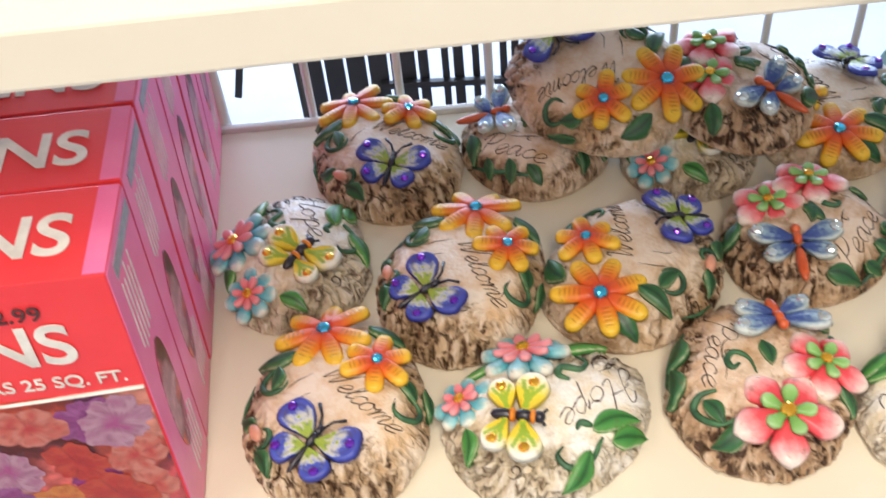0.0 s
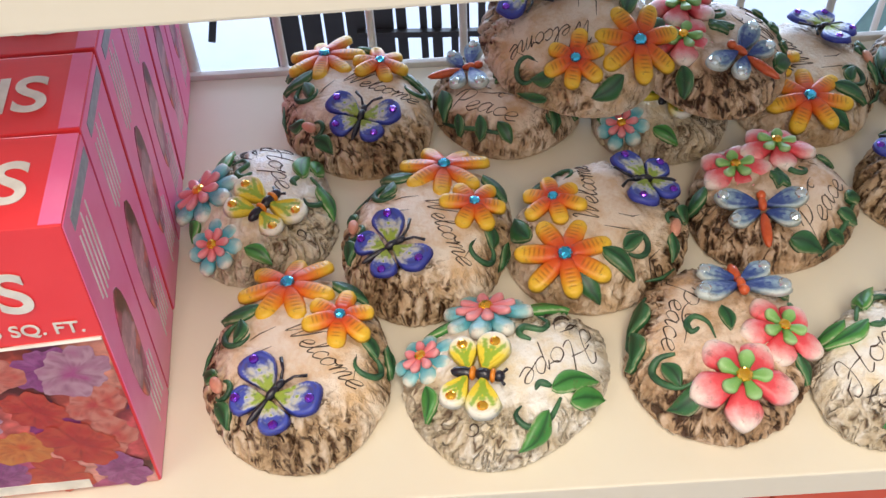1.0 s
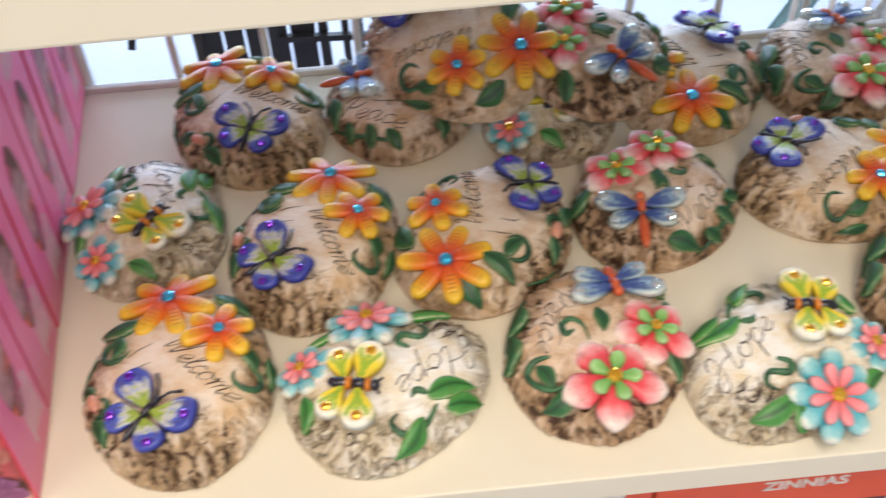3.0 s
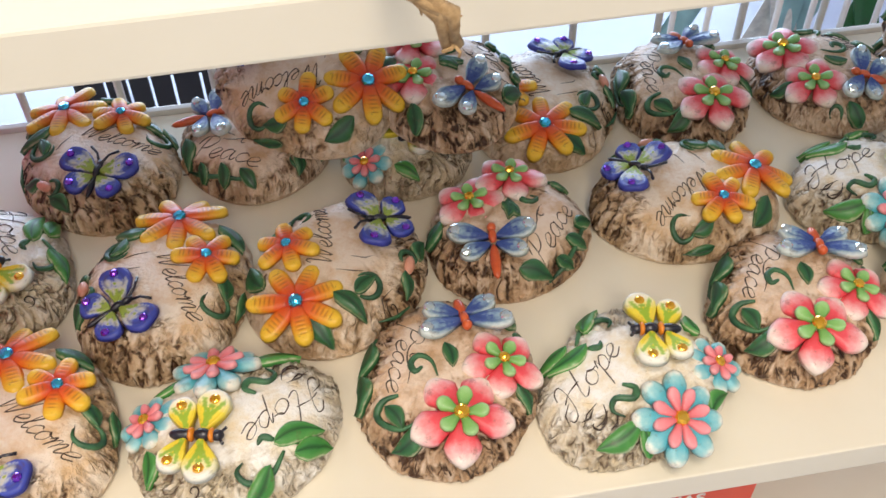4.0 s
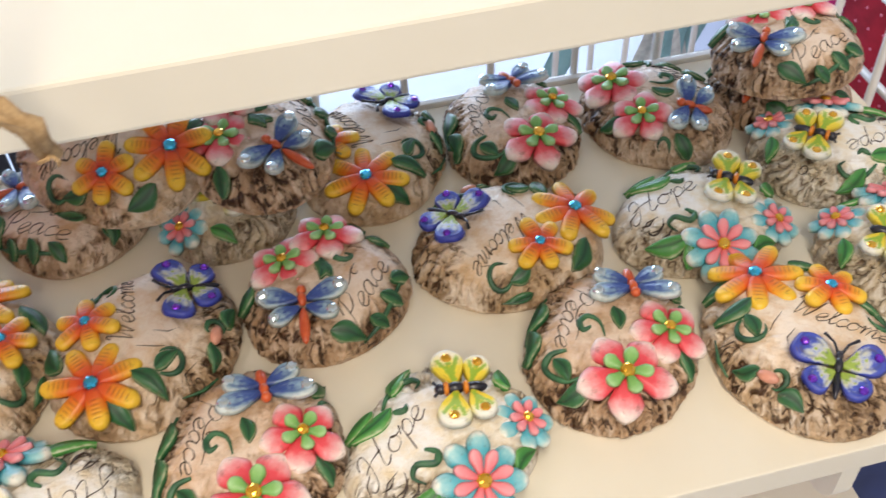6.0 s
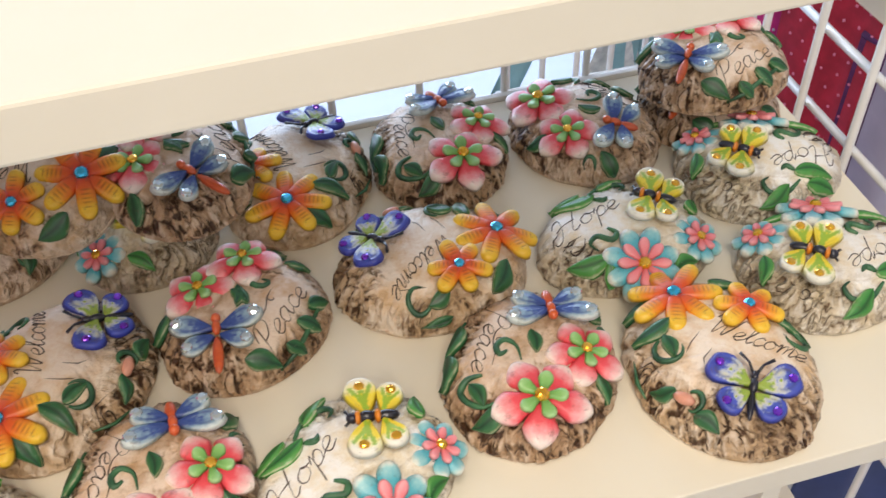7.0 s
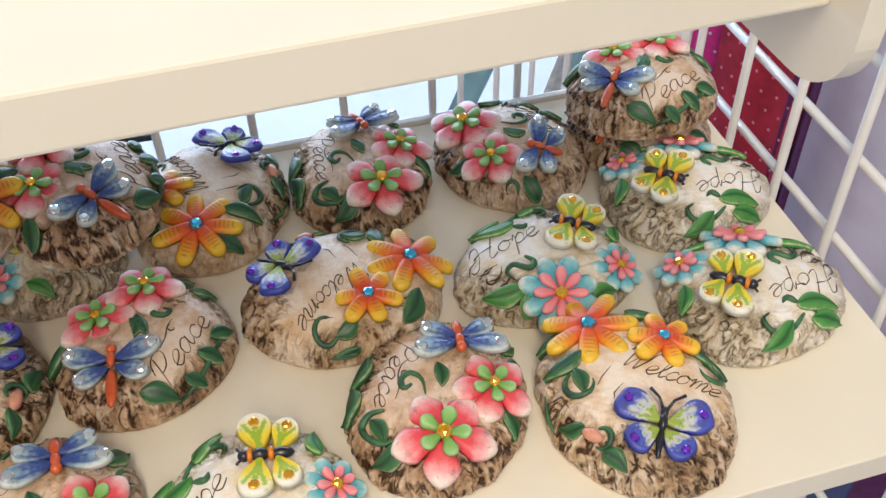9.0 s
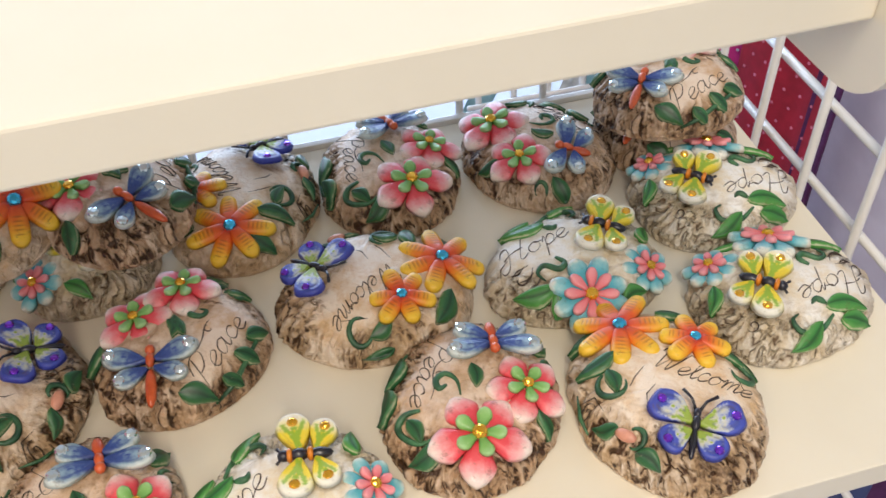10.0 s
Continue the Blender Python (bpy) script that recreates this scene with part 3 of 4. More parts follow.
def scribe(cast, pts, parent, r=0.35):
    """A cut flourish along points in mm."""
    p = [(u / 1000, v / 1000, surf(cast, u / 1000, v / 1000)) for u, v in pts]
    return part("flourish", tube_bm(p, [r / 1000 * (0.4 + math.sin(math.pi * k / (len(p) - 1))) for k in range(len(p))], 5), M_INK, parent)


def arc(c, r0, r1, a0, a1, n=14):
    """Points of a spiral, mm."""
    return [(c[0] + (r0 + (r1 - r0) * k / n) * math.cos(radians(a0 + (a1 - a0) * k / n)), c[1] + (r0 + (r1 - r0) * k / n) * math.sin(radians(a0 + (a1 - a0) * k / n))) for k in range(n + 1)]


def vine(cast, pts, parent, r=1.7, material=None):
    n = len(pts) - 1
    p = [(u / 1000, v / 1000, surf(cast, u / 1000, v / 1000) + 0.0004) for u, v in pts]
    return part("vine", tube_bm(p, [1.45 * r / 1000 * (1.0 - 0.5 * k / n) * min(1.0, 0.35 + 2.2 * min(k, n - k) / n) for k in range(n + 1)], 8), material or M_VINE, parent, smooth=True)


def tip(s, k):
    return math.sqrt(max(0.0, 1 - max(0.0, (s - k) / (1 - k)) ** 2))


def round_petal(s):
    return (0.38 + 0.62 * min(1, s / 0.62) ** 1.2) * tip(s, 0.62)


def long_petal(s):
    return (0.45 + 0.55 * math.sin(math.pi * min(0.75, 0.16 + 0.62 * s))) * tip(s, 0.78)


def blunt_petal(s):
    return (0.35 + 0.65 * min(1, s / 0.55)) * tip(s, 0.5) ** 1.45


PETAL_BIG = petal_mesh("petal", M_ORANGE, 0.0295, 0.0060, 0.0042, long_petal, -0.10, 9, nu=34)
PETAL_SMALL = petal_mesh("petal", M_ORANGE, 0.0210, 0.0054, 0.0038, long_petal, -0.10, 7, nu=28)
PETAL_PINK_BIG = petal_mesh("petal", M_PINK, 0.0290, 0.0104, 0.0046, blunt_petal, -0.10)
PETAL_PINK = petal_mesh("petal", M_PINK, 0.0245, 0.0092, 0.0042, blunt_petal, -0.10)
SEPAL_BIG = petal_mesh("inner_petal", M_LIME, 0.0150, 0.0044, 0.0027, round_petal, 0.06)
SEPAL = petal_mesh("inner_petal", M_LIME, 0.0128, 0.0038, 0.0025, round_petal, 0.06)
PETAL_TEAL_BIG = petal_mesh("petal", M_TEAL, 0.0265, 0.0066, 0.0044, round_petal, -0.05)
PETAL_TEAL = petal_mesh("petal", M_TEAL, 0.0190, 0.0054, 0.0038, round_petal, -0.05)
PETAL_CORAL_BIG = petal_mesh("inner_petal", M_CORAL, 0.0175, 0.0037, 0.0028, round_petal, 0.02)
PETAL_CORAL = petal_mesh("inner_petal", M_CORAL, 0.0115, 0.0028, 0.0026, round_petal, 0.04)
LEAF_BIG = leaf_mesh("leaf", M_LEAF, 0.0235, 0.0056, 0.0030)
LEAF = leaf_mesh("leaf", M_LEAF, 0.0165, 0.0043, 0.0027)
LEAF_LONG = leaf_mesh("leaf", M_LEAF_BRIGHT, 0.0270, 0.0056, 0.0030)
LEAF_FRESH = leaf_mesh("leaf", M_LEAF_BRIGHT, 0.0185, 0.0046, 0.0027)
GEM_BLUE, GEM_GOLD, GEM_GOLD_S = gem_mesh("gem", G_BLUE, 0.0046), gem_mesh("gem", G_GOLD, 0.0046), gem_mesh("gem", G_GOLD, 0.0027)
GEM_BLUE_S, GEM_PURPLE, GEM_CLEAR = gem_mesh("gem", G_BLUE, 0.0036), gem_mesh("gem", G_PURPLE, 0.0030), gem_mesh("gem", G_CLEAR, 0.0040)
GEM_GOLD_M = gem_mesh("gem", G_GOLD, 0.0036)


def flower(parent, m, petals, n, disc, gem, gem_z, inner=None, n_inner=0, turn=0.0, seed=0, label=""):
    rnd = random.Random(seed)
    hub = part("flower", beads_bm([((0, 0, 0.0005), (disc, disc, 0.0036))], 14, 8), petals.materials[0], parent, label, m, True)
    for k in range(n):
        a = turn + 360 * k / n + rnd.uniform(-5, 5)
        hang("petal", petals, hub, pose(0, 0, 0.0008 * (k % 2), rnd.uniform(-6, 6), rnd.uniform(-4, 5), a) @ Matrix.Diagonal((rnd.uniform(0.94, 1.05), 1, 1, 1)))
    for k in range(n_inner):
        hang("inner_petal", inner, hub, pose(0, 0, 0.0034, rnd.uniform(-4, 4), -4, turn + 20 + 360 * k / n_inner + rnd.uniform(-4, 4)))
    hang("gem", gem, hub, pose(0, 0, gem_z, 0, 0, 10))
    return hub


def leaf(cast, parent, me, u, v, turn, lift=0.4):
    """A leaf bent to the stone: its blank is laid on the surface point by point."""
    a, b, h = CAST[cast]
    own_mesh = me.copy()
    ca, sa = math.cos(radians(turn)), math.sin(radians(turn))
    for w in own_mesh.vertices:
        x, y, z = w.co
        p, q = u / 1000 + ca * x - sa * y, v / 1000 + sa * x + ca * y
        r = math.hypot(p / a, q / b) / outline(cast, math.atan2(q, p))
        if r > 0.93:
            k = (0.93 + 0.35 * (r - 0.93)) / r
            p, q = p * k, q * k
        n = Vector((p / a, q / b, 0)) * max(0.0, r - 0.5) + Vector((0, 0, 0.7))
        w.co = Vector((p, q, surf(cast, p, q))) + n.normalized() * (z + lift / 1000)
    return hang("leaf", own_mesh, parent)


def wing_mesh(name, material, length, width, fork=0.0, thick=0.0030, veined=False):
    """A puffy insect wing along +x; its enamel runs from the root to the rim, with raised cells."""
    bm = bmesh.new()
    lg, lw = bm.verts.layers.float.new("grad"), bm.verts.layers.float.new("groove")
    nr, nt = (10, 40) if veined else (7, 28)
    mid = bm.verts.new((length * 0.5, 0, thick))
    mid[lg] = 0.3
    rows = []
    for i in range(1, nr + 1):
        q = i / nr
        row = []
        for k in range(nt):
            a = 2 * math.pi * k / nt
            x = 0.5 + 0.5 * math.cos(a) * (1 - 0.10 * fork * math.cos(3 * a))
            y = math.sin(a) * (0.35 + 0.65 * min(1, x * 1.5)) * (1 + fork * 0.12 * math.sin(2 * a))
            px, py = 0.5 + (x - 0.5) * q, y * q
            z = thick * math.sqrt(max(0.0, 1 - q ** 3)) * 0.8 + thick * 0.35 * (q > 0.75 and q < 1)
            v = bm.verts.new((length * px, width * py, z - (0.0012 if q == 1 else 0)))
            v[lg] = max(px * 0.55 + 0.18, 0.92 * q ** 3 * (0.35 + 0.65 * min(1.0, px * 1.6)))
            v[lw] = 0.55 * (abs(q - 0.55) < 0.09) * (0.25 < px < 0.8) * (abs(math.sin(1.5 * a)) > 0.35)
            if veined:
                v[lg] = px
                v[lw] = 0.85 * ((abs(py) < 0.16 and 0.1 < px < 0.62) or (abs(abs(py) - 1.3 * (px - 0.28)) < 0.13 and 0.3 < px < 0.72))
            row.append(v)
        rows.append(row)
    for k in range(nt):
        j = (k + 1) % nt
        bm.faces.new((mid, rows[0][k], rows[0][j]))
        for A, B in zip(rows, rows[1:]):
            bm.faces.new((A[k], B[k], B[j], A[j]))
    bm.faces.new(rows[-1][::-1])
    return finish(name, bm, material)


WING_UP, WING_LOW = wing_mesh("wing", M_BUTTERFLY, 0.0290, 0.0118, 1.0), wing_mesh("wing", M_BUTTERFLY, 0.0215, 0.0100, 0.5)
BEE_UP, BEE_LOW = wing_mesh("wing", M_BEE_WING, 0.0225, 0.0088, 0.3, 0.0040, True), wing_mesh("wing", M_BEE_WING, 0.0195, 0.0074, 0.3, 0.0036, True)
DRAGON_UP, DRAGON_LOW = wing_mesh("wing", M_DRAGON_WING, 0.0270, 0.0076, 0.2, 0.0040), wing_mesh("wing", M_DRAGON_WING, 0.0225, 0.0070, 0.2, 0.0040)
BUTTERFLY_BODY = finish("butterfly", beads_bm([((0, 0.010, 0.002), (0.0021, 0.0034, 0.0024)), ((0, 0.004, 0.002), (0.0026, 0.0052, 0.0030)), ((0, -0.007, 0.001), (0.0020, 0.0105, 0.0024))]), M_BLACK)
BEE_BODY = finish("bee", beads_bm([((0, 0.0125, 0.003), (0.0033, 0.0036, 0.0032)), ((0, 0.0045, 0.003), (0.0036, 0.0052, 0.0038)), ((0, -0.0065, 0.0026), (0.0034, 0.0072, 0.0034))]), M_BLACK)
BEE_BAND = finish("band", beads_bm([((0, 0, 0.003), (0.0040, 0.0020, 0.0041))]), M_BEE_ORANGE)
DRAGON_BODY = finish("dragonfly", beads_bm([((0, 0.0125, 0.003), (0.0030, 0.0034, 0.0030)), ((0, 0.0058, 0.003), (0.0027, 0.0052, 0.0030)), ((0, -0.0125, 0.002), (0.0034, 0.0130, 0.0030))]), M_DRAGON)
DRAGON_SHORT = finish("dragonfly", beads_bm([((0, 0.0115, 0.003), (0.0031, 0.0034, 0.0030)), ((0, 0.0055, 0.003), (0.0028, 0.0046, 0.0030)), ((0, -0.0045, 0.002), (0.0034, 0.0075, 0.0030))]), M_DRAGON)
FEELER = finish("feeler", tube_bm([(0, 0, 0), (0.003, 0.006, 0.0012), (0.0085, 0.0105, 0.001)], [0.0010, 0.0008, 0.0011], 6), M_BLACK)
FEELER_BEE = finish("feeler", tube_bm([(0, 0, 0), (0.0016, 0.003, 0.001), (0.0040, 0.0048, 0.001)], [0.0009, 0.0008, 0.0010], 6), M_BLACK)


def insect(name, me, parent, m, wings, gem, feeler=None, gem_at=0.72, label=""):
    """wings: (mesh, angle from the body's +x, root y) for one side; mirrored for the other."""
    bug = hang(name, me, parent, m, label)
    for w, a, y, sc in wings:
        for side in (1, -1):
            ang = a if side > 0 else 180 - a
            wing = hang("wing", w, bug, pose(0.0012 * side, y, 0.0008, 0, -5, ang) @ Matrix.Diagonal((sc, sc, 1, 1)))
            L = max(v.co.x for v in w.vertices)
            hang("gem", gem, wing, pose(L * gem_at, 0, 0.0028))
    if feeler:
        hang("feeler", feeler, bug, pose(0.001, 0.0115, 0.002))
        hang("feeler", feeler, bug, pose(-0.001, 0.0115, 0.002) @ Matrix.Diagonal((-1, 1, 1, 1)))
    return bug


def stone(cast, label):
    root = tagged(new("garden_stone"), label=label, category="garden stone", group="garden stones on the shelf")
    hang("body", body_mesh(cast, M_STONE[cast.split("_")[0]]), root)
    return root


def welcome_stone(label):
    c = "welcome"
    s = stone(c, label)
    letters(c, "Welcome", s, (-13, 3), 57, 7.6, -7, 8.0)
    flower(s, perch(c, -33, 31, 20, 36, 5.0, 0.55), PETAL_BIG, 7, 0.005, GEM_BLUE, 0.0040, seed=3, label="orange and yellow flower with an aqua gem")
    flower(s, perch(c, 10, 28, 50, 40.5, 4.5, 0.6), PETAL_SMALL, 6, 0.004, GEM_BLUE_S, 0.0036, seed=4, turn=10, label="small orange flower with an aqua gem")
    insect("butterfly", BUTTERFLY_BODY, s, perch(c, 15.5, -35, -1, 38, 3.0, 0.3), [(WING_UP, 24, 0.004, 0.95), (WING_LOW, -38, 0.0, 0.95)], GEM_PURPLE, FEELER, 0.80, "blue, green and cream butterfly with violet gems")
    leaf(c, s, LEAF_BIG, -34, 9, 222)
    leaf(c, s, LEAF_BIG, -44, 27, 205, 0.8)
    leaf(c, s, LEAF, -24, -37, 178)
    leaf(c, s, LEAF, -13, -49, -25)
    leaf(c, s, LEAF_BIG, -14, 48, 8, 1.0)
    leaf(c, s, LEAF_BIG, 36, 39, -35, 0.8)
    leaf(c, s, LEAF, 24, 29, -20, 0.6)
    leaf(c, s, LEAF, -36, -4, 300, 0.6)
    vine(c, arc((-31, -12), 9.0, 7.0, 140, 390), s, 1.7)
    vine(c, arc((-14, -43), 5.5, 4.0, 120, -130), s, 1.5)
    vine(c, arc((39, 16), 8.0, 6.0, 100, -170), s, 1.7)
    vine(c, [(-40, -36), (-46, -26), (-50, -14)], s, 1.3)
    part("bud", beads_bm([((0, 0, 0.001), (0.0068, 0.0036, 0.0030))], 12, 8), M_BUD, s, "coral flower bud", spot(c, -19, -41, 165, 0.5, 0.1), True)
    scribe(c, arc((-43, -25), 4.5, 0.8, 0, 500), s)
    scribe(c, [(-34, -27), (-40, -19), (-48, -19)], s)
    scribe(c, [(-16, 3), (-20, -6), (-22, -14)], s)
    scribe(c, [(29, 20), (36, 11), (41, 3)], s)
    scribe(c, [(-8, -8), (-12, -16), (-11, -22)], s)
    return s


def pink_flower(parent, m, big, seed):
    return flower(parent, m, PETAL_PINK_BIG if big else PETAL_PINK, 5, 0.006, GEM_GOLD if big else GEM_GOLD_M, 0.0062, SEPAL_BIG if big else SEPAL, 5, 18 * seed, seed, "pink and white flower with a green middle and an amber gem")


def peace_stone_a(label):
    c = "peace_a"
    s = stone(c, label)
    letters(c, "Peace", s, (24, 33), 50, 7.2, 184, 5.0)
    pink_flower(s, perch(c, -32, -16.5, 40, 38.5, 7.5, 0.5), True, 1)
    pink_flower(s, perch(c, 8.3, -30, 10, 37.5, 7.5, 0.45), False, 2)
    insect("dragonfly", DRAGON_SHORT, s, perch(c, 33, 0, 120, 37.5, 3.8, 0.4), [(DRAGON_UP, 14, 0.006, 1.05), (DRAGON_LOW, -22, 0.001, 1.0)], GEM_CLEAR, None, 0.82, "rust dragonfly with slate blue wings")
    leaf(c, s, LEAF_BIG, -41, 0, 135, 0.6)
    leaf(c, s, LEAF, -35, 25, 232)
    leaf(c, s, LEAF, 10, 4, 212)
    leaf(c, s, LEAF_BIG, 36, -26, -14, 0.8)
    leaf(c, s, LEAF, -3, -40, 235)
    leaf(c, s, LEAF_BIG, 8, 46, 172)
    leaf(c, s, LEAF_BIG, -14, 46, 190)
    leaf(c, s, LEAF, -26, 41, 150)
    vine(c, smooth_line([(-28, 20), (-32, 28), (-39, 29), (-44, 22), (-45, 12), (-38, 3)]), s, 1.9)
    vine(c, smooth_line([(-8, 12), (-12, 15), (-7, 19), (-1, 16), (-3, 8), (-12, 2)]), s, 1.7)
    vine(c, [(14, 46), (4, 49), (-8, 49), (-20, 47), (-30, 41)], s, 1.5)
    vine(c, arc((34, -36), 5, 3, 0, 260), s, 1.4)
    scribe(c, smooth_line([(-20, 17), (-12, 18), (-4, 22), (4, 23), (10, 20)]), s)
    scribe(c, arc((-2, 19.5), 3.5, 0.8, 180, 520), s)
    scribe(c, [(-14, 6), (-20, 4), (-24, 4)], s)
    return s


def peace_stone_b(label):
    c = "peace_b"
    s = stone(c, label)
    letters(c, "Peace", s, (-30, -38), 52, 8.0, 1, -4.0)
    pink_flower(s, perch(c, -1.4, 26, 30, 36.5, 7.5, 0.45), False, 3)
    pink_flower(s, perch(c, 29, 11, 0, 39.5, 7.5, 0.5), False, 4)
    insect("dragonfly", DRAGON_BODY, s, perch(c, -32, -4, -60, 34, 3.8, 0.4), [(DRAGON_UP, 14, 0.006, 1.05), (DRAGON_LOW, -22, 0.001, 0.97)], GEM_CLEAR, None, 0.82, "rust dragonfly with slate blue wings")
    leaf(c, s, LEAF_BIG, -38, -24, -72)
    leaf(c, s, LEAF, -18, -41, -80)
    leaf(c, s, LEAF, -2, -41, -70)
    leaf(c, s, LEAF, 12, -42, -30)
    leaf(c, s, LEAF_BIG, 40, 2, -14, 0.6)
    leaf(c, s, LEAF, 2, 5, 250)
    leaf(c, s, LEAF, 7, 3, 205)
    leaf(c, s, LEAF_BIG, -22, 36, 155)
    leaf(c, s, LEAF, 40, -14, -50)
    vine(c, smooth_line([(26, 2), (17, 1), (12, -5), (13, -12), (18, -13), (18, -8)]), s, 1.8)
    vine(c, [(-30, -42), (-16, -47), (-2, -48), (14, -47), (24, -43)], s, 1.6)
    vine(c, arc((42, -18), 6, 3, 110, -160), s, 1.6)
    vine(c, arc((46, -4), 4, 2.5, 100, 380), s, 1.5)
    scribe(c, smooth_line([(-10, -22), (-2, -21), (6, -18), (14, -18), (20, -22)]), s)
    scribe(c, arc((6, -21), 3.5, 0.8, 0, 340), s)
    scribe(c, [(-14, -14), (-8, -16), (-3, -17)], s)
    return s


def hope_flower(parent, m, big, seed):
    return flower(parent, m, PETAL_TEAL_BIG if big else PETAL_TEAL, 8 if big else 7, 0.005, GEM_GOLD if big else GEM_GOLD_M, 0.0060, PETAL_CORAL_BIG if big else PETAL_CORAL, 8 if big else 7, 11 * seed, seed, "teal and white flower with coral inner petals and an amber gem")


def hope_stone(label):
    c = "hope"
    s = stone(c, label)
    letters(c, "Hope", s, (-50, 0), 51, 8.6, 15, 0.0)
    hope_flower(s, perch(c, -6.5, -35.5, 0, 29.5, 7.2, 0.4), True, 1)
    hope_flower(s, perch(c, 39, -24, 0, 26.5, 7.0, 0.35), False, 2)
    bee = insect("bee", BEE_BODY, s, perch(c, 21, 7.5, 54, 38, 3.4, 0.45), [(BEE_UP, 10, 0.004, 1.2), (BEE_LOW, -22, -0.004, 1.16)], GEM_GOLD_S, FEELER_BEE, 0.74, "yellow and white winged bee, banded black and orange")
    hang("band", BEE_BAND, bee, pose(0, 0.0095, 0))
    hang("band", BEE_BAND, bee, pose(0, -0.0015, 0))
    leaf(c, s, LEAF_LONG, -13, 29, 176)
    leaf(c, s, LEAF_LONG, -20, 37, 166)
    leaf(c, s, LEAF_LONG, -6, 38, 28)
    leaf(c, s, LEAF_LONG, -25, -26, 168)
    leaf(c, s, LEAF_FRESH, -26, -28, 245)
    leaf(c, s, LEAF_FRESH, 13, -42, 8, 1.0)
    leaf(c, s, LEAF_FRESH, 45, -4, 65)
    vine(c, smooth_line([(-18, -4), (-14, -10), (-19, -14), (-27, -8), (-33, -12), (-30, -19)]), s, 1.8)
    vine(c, smooth_line([(-16, 34), (-4, 42), (8, 41), (11, 34), (6, 31)]), s, 1.7)
    vine(c, smooth_line([(-14, 27), (-9, 23), (-5, 26)]), s, 1.8)
    scribe(c, smooth_line([(-34, -6), (-38, -13), (-44, -15), (-46, -11), (-41, -9)]), s, 0.5)
    scribe(c, [(-46, 8), (-52, 4), (-54, -2)], s)
    for k in range(7):
        a = radians(186 + 9.5 * k)
        q = 40 - 2.5 * (k % 3)
        scribe(c, [(q * math.cos(a) + 1.5 * (k % 2), q * math.sin(a)), ((q + 5) * math.cos(a + 0.05), (q + 5) * math.sin(a + 0.05)), ((q + 9) * math.cos(a), (q + 9) * math.sin(a))], s, 0.55)
    scribe(c, [(-36, -3), (-44, -4), (-50, -8)], s)
    scribe(c, arc((34, 30), 4, 1, 0, 400), s)
    return s


def lay(x, y, yaw, z=0.0, rx=0, ry=0):
    return pose(x, y, z + 0.0003, rx, ry, 0) @ pose(0, 0, 0, 0, 0, yaw)


STONES = {
    welcome_stone: ("cream garden stone with orange flowers, a butterfly and Welcome lettering", [
        lay(0.0182, 0.4852, 320.5), lay(0.0954, 0.5812, 296.8), lay(0.2036, 0.5776, 96.5), lay(0.0473, 0.7130, 342.5, rx=0.9, ry=2.1),
        lay(0.4414, 0.6030, 224.1), lay(0.5852, 0.4734, 329.1), lay(0.3720, 0.7175, 118.8), (lay(0.2009, 0.7079, 196.2, 0.059, 22.4, -5.5), "cream Welcome garden stone resting tilted on other stones")]),
    peace_stone_a: ("rose-tan garden stone with pink flowers, a dragonfly and Peace lettering", [
        lay(0.2562, 0.4819, 65.0), lay(0.4760, 0.5034, 52.5), lay(0.4786, 0.7176, 77.2), lay(0.5909, 0.7074, 298.0)]),
    peace_stone_b: ("rose-tan garden stone with two pink flowers, dragonfly and Peace lettering", [
        lay(0.3163, 0.5948, 54.6), lay(0.1562, 0.7165, 332.0), (lay(0.2928, 0.6951, 106.1, 0.0459, 1.5, 4.0), "rose-tan Peace garden stone stacked on a white stone"),
        (lay(0.6950, 0.7120, 15.0), "rose-tan Peace garden stone under another stone"), (lay(0.6920, 0.7100, 21.0, 0.0371, -3.0, -4.0), "rose-tan Peace garden stone stacked on another stone")]),
    hope_stone: ("white garden stone with teal flowers, a bee and Hope lettering", [
        lay(0.3624, 0.4621, 28.2), lay(0.5752, 0.5893, 1.3), lay(0.1345, 0.4706, 202.0), lay(0.6900, 0.5292, 176.6), lay(-0.0139, 0.6142, 269.8),
        lay(0.6939, 0.6315, 171.9), (lay(0.2616, 0.7031, 262.3), "white Hope garden stone half hidden beneath stacked stones")]),
}
for make, (label, places) in STONES.items():
    first = None
    for p in places:
        m, text = p if isinstance(p, tuple) else (p, label)
        if first is None:
            first = ob = make(label)
            ob.matrix_basis = m
        else:
            ob = copy_thing(first, m)
            tagged(ob, label=text)

# ---- seed cartons ----


def print_text(parent, word, m, size, material, extrude=0.0002, bold=0.0):
    c = bpy.data.curves.new("print", "FONT")
    c.body, c.size, c.extrude, c.align_x, c.align_y, c.offset = word, size, extrude, "RIGHT", "CENTER", bold
    tmp = bpy.data.objects.new("print", c)
    scene.collection.objects.link(tmp)
    me = bpy.data.meshes.new_from_object(tmp.evaluated_get(bpy.context.evaluated_depsgraph_get()))
    bpy.data.objects.remove(tmp)
    me.materials.clear()
    me.materials.append(material)
    return hang("lettering", me, parent, m)


def plate(name, parent, m, w, h, material, t=0.0004, label=""):
    return part(name, box_bm((w, h, t)), material, parent, label, m)


BW, BD, BH = 0.150, 0.0575, 0.194


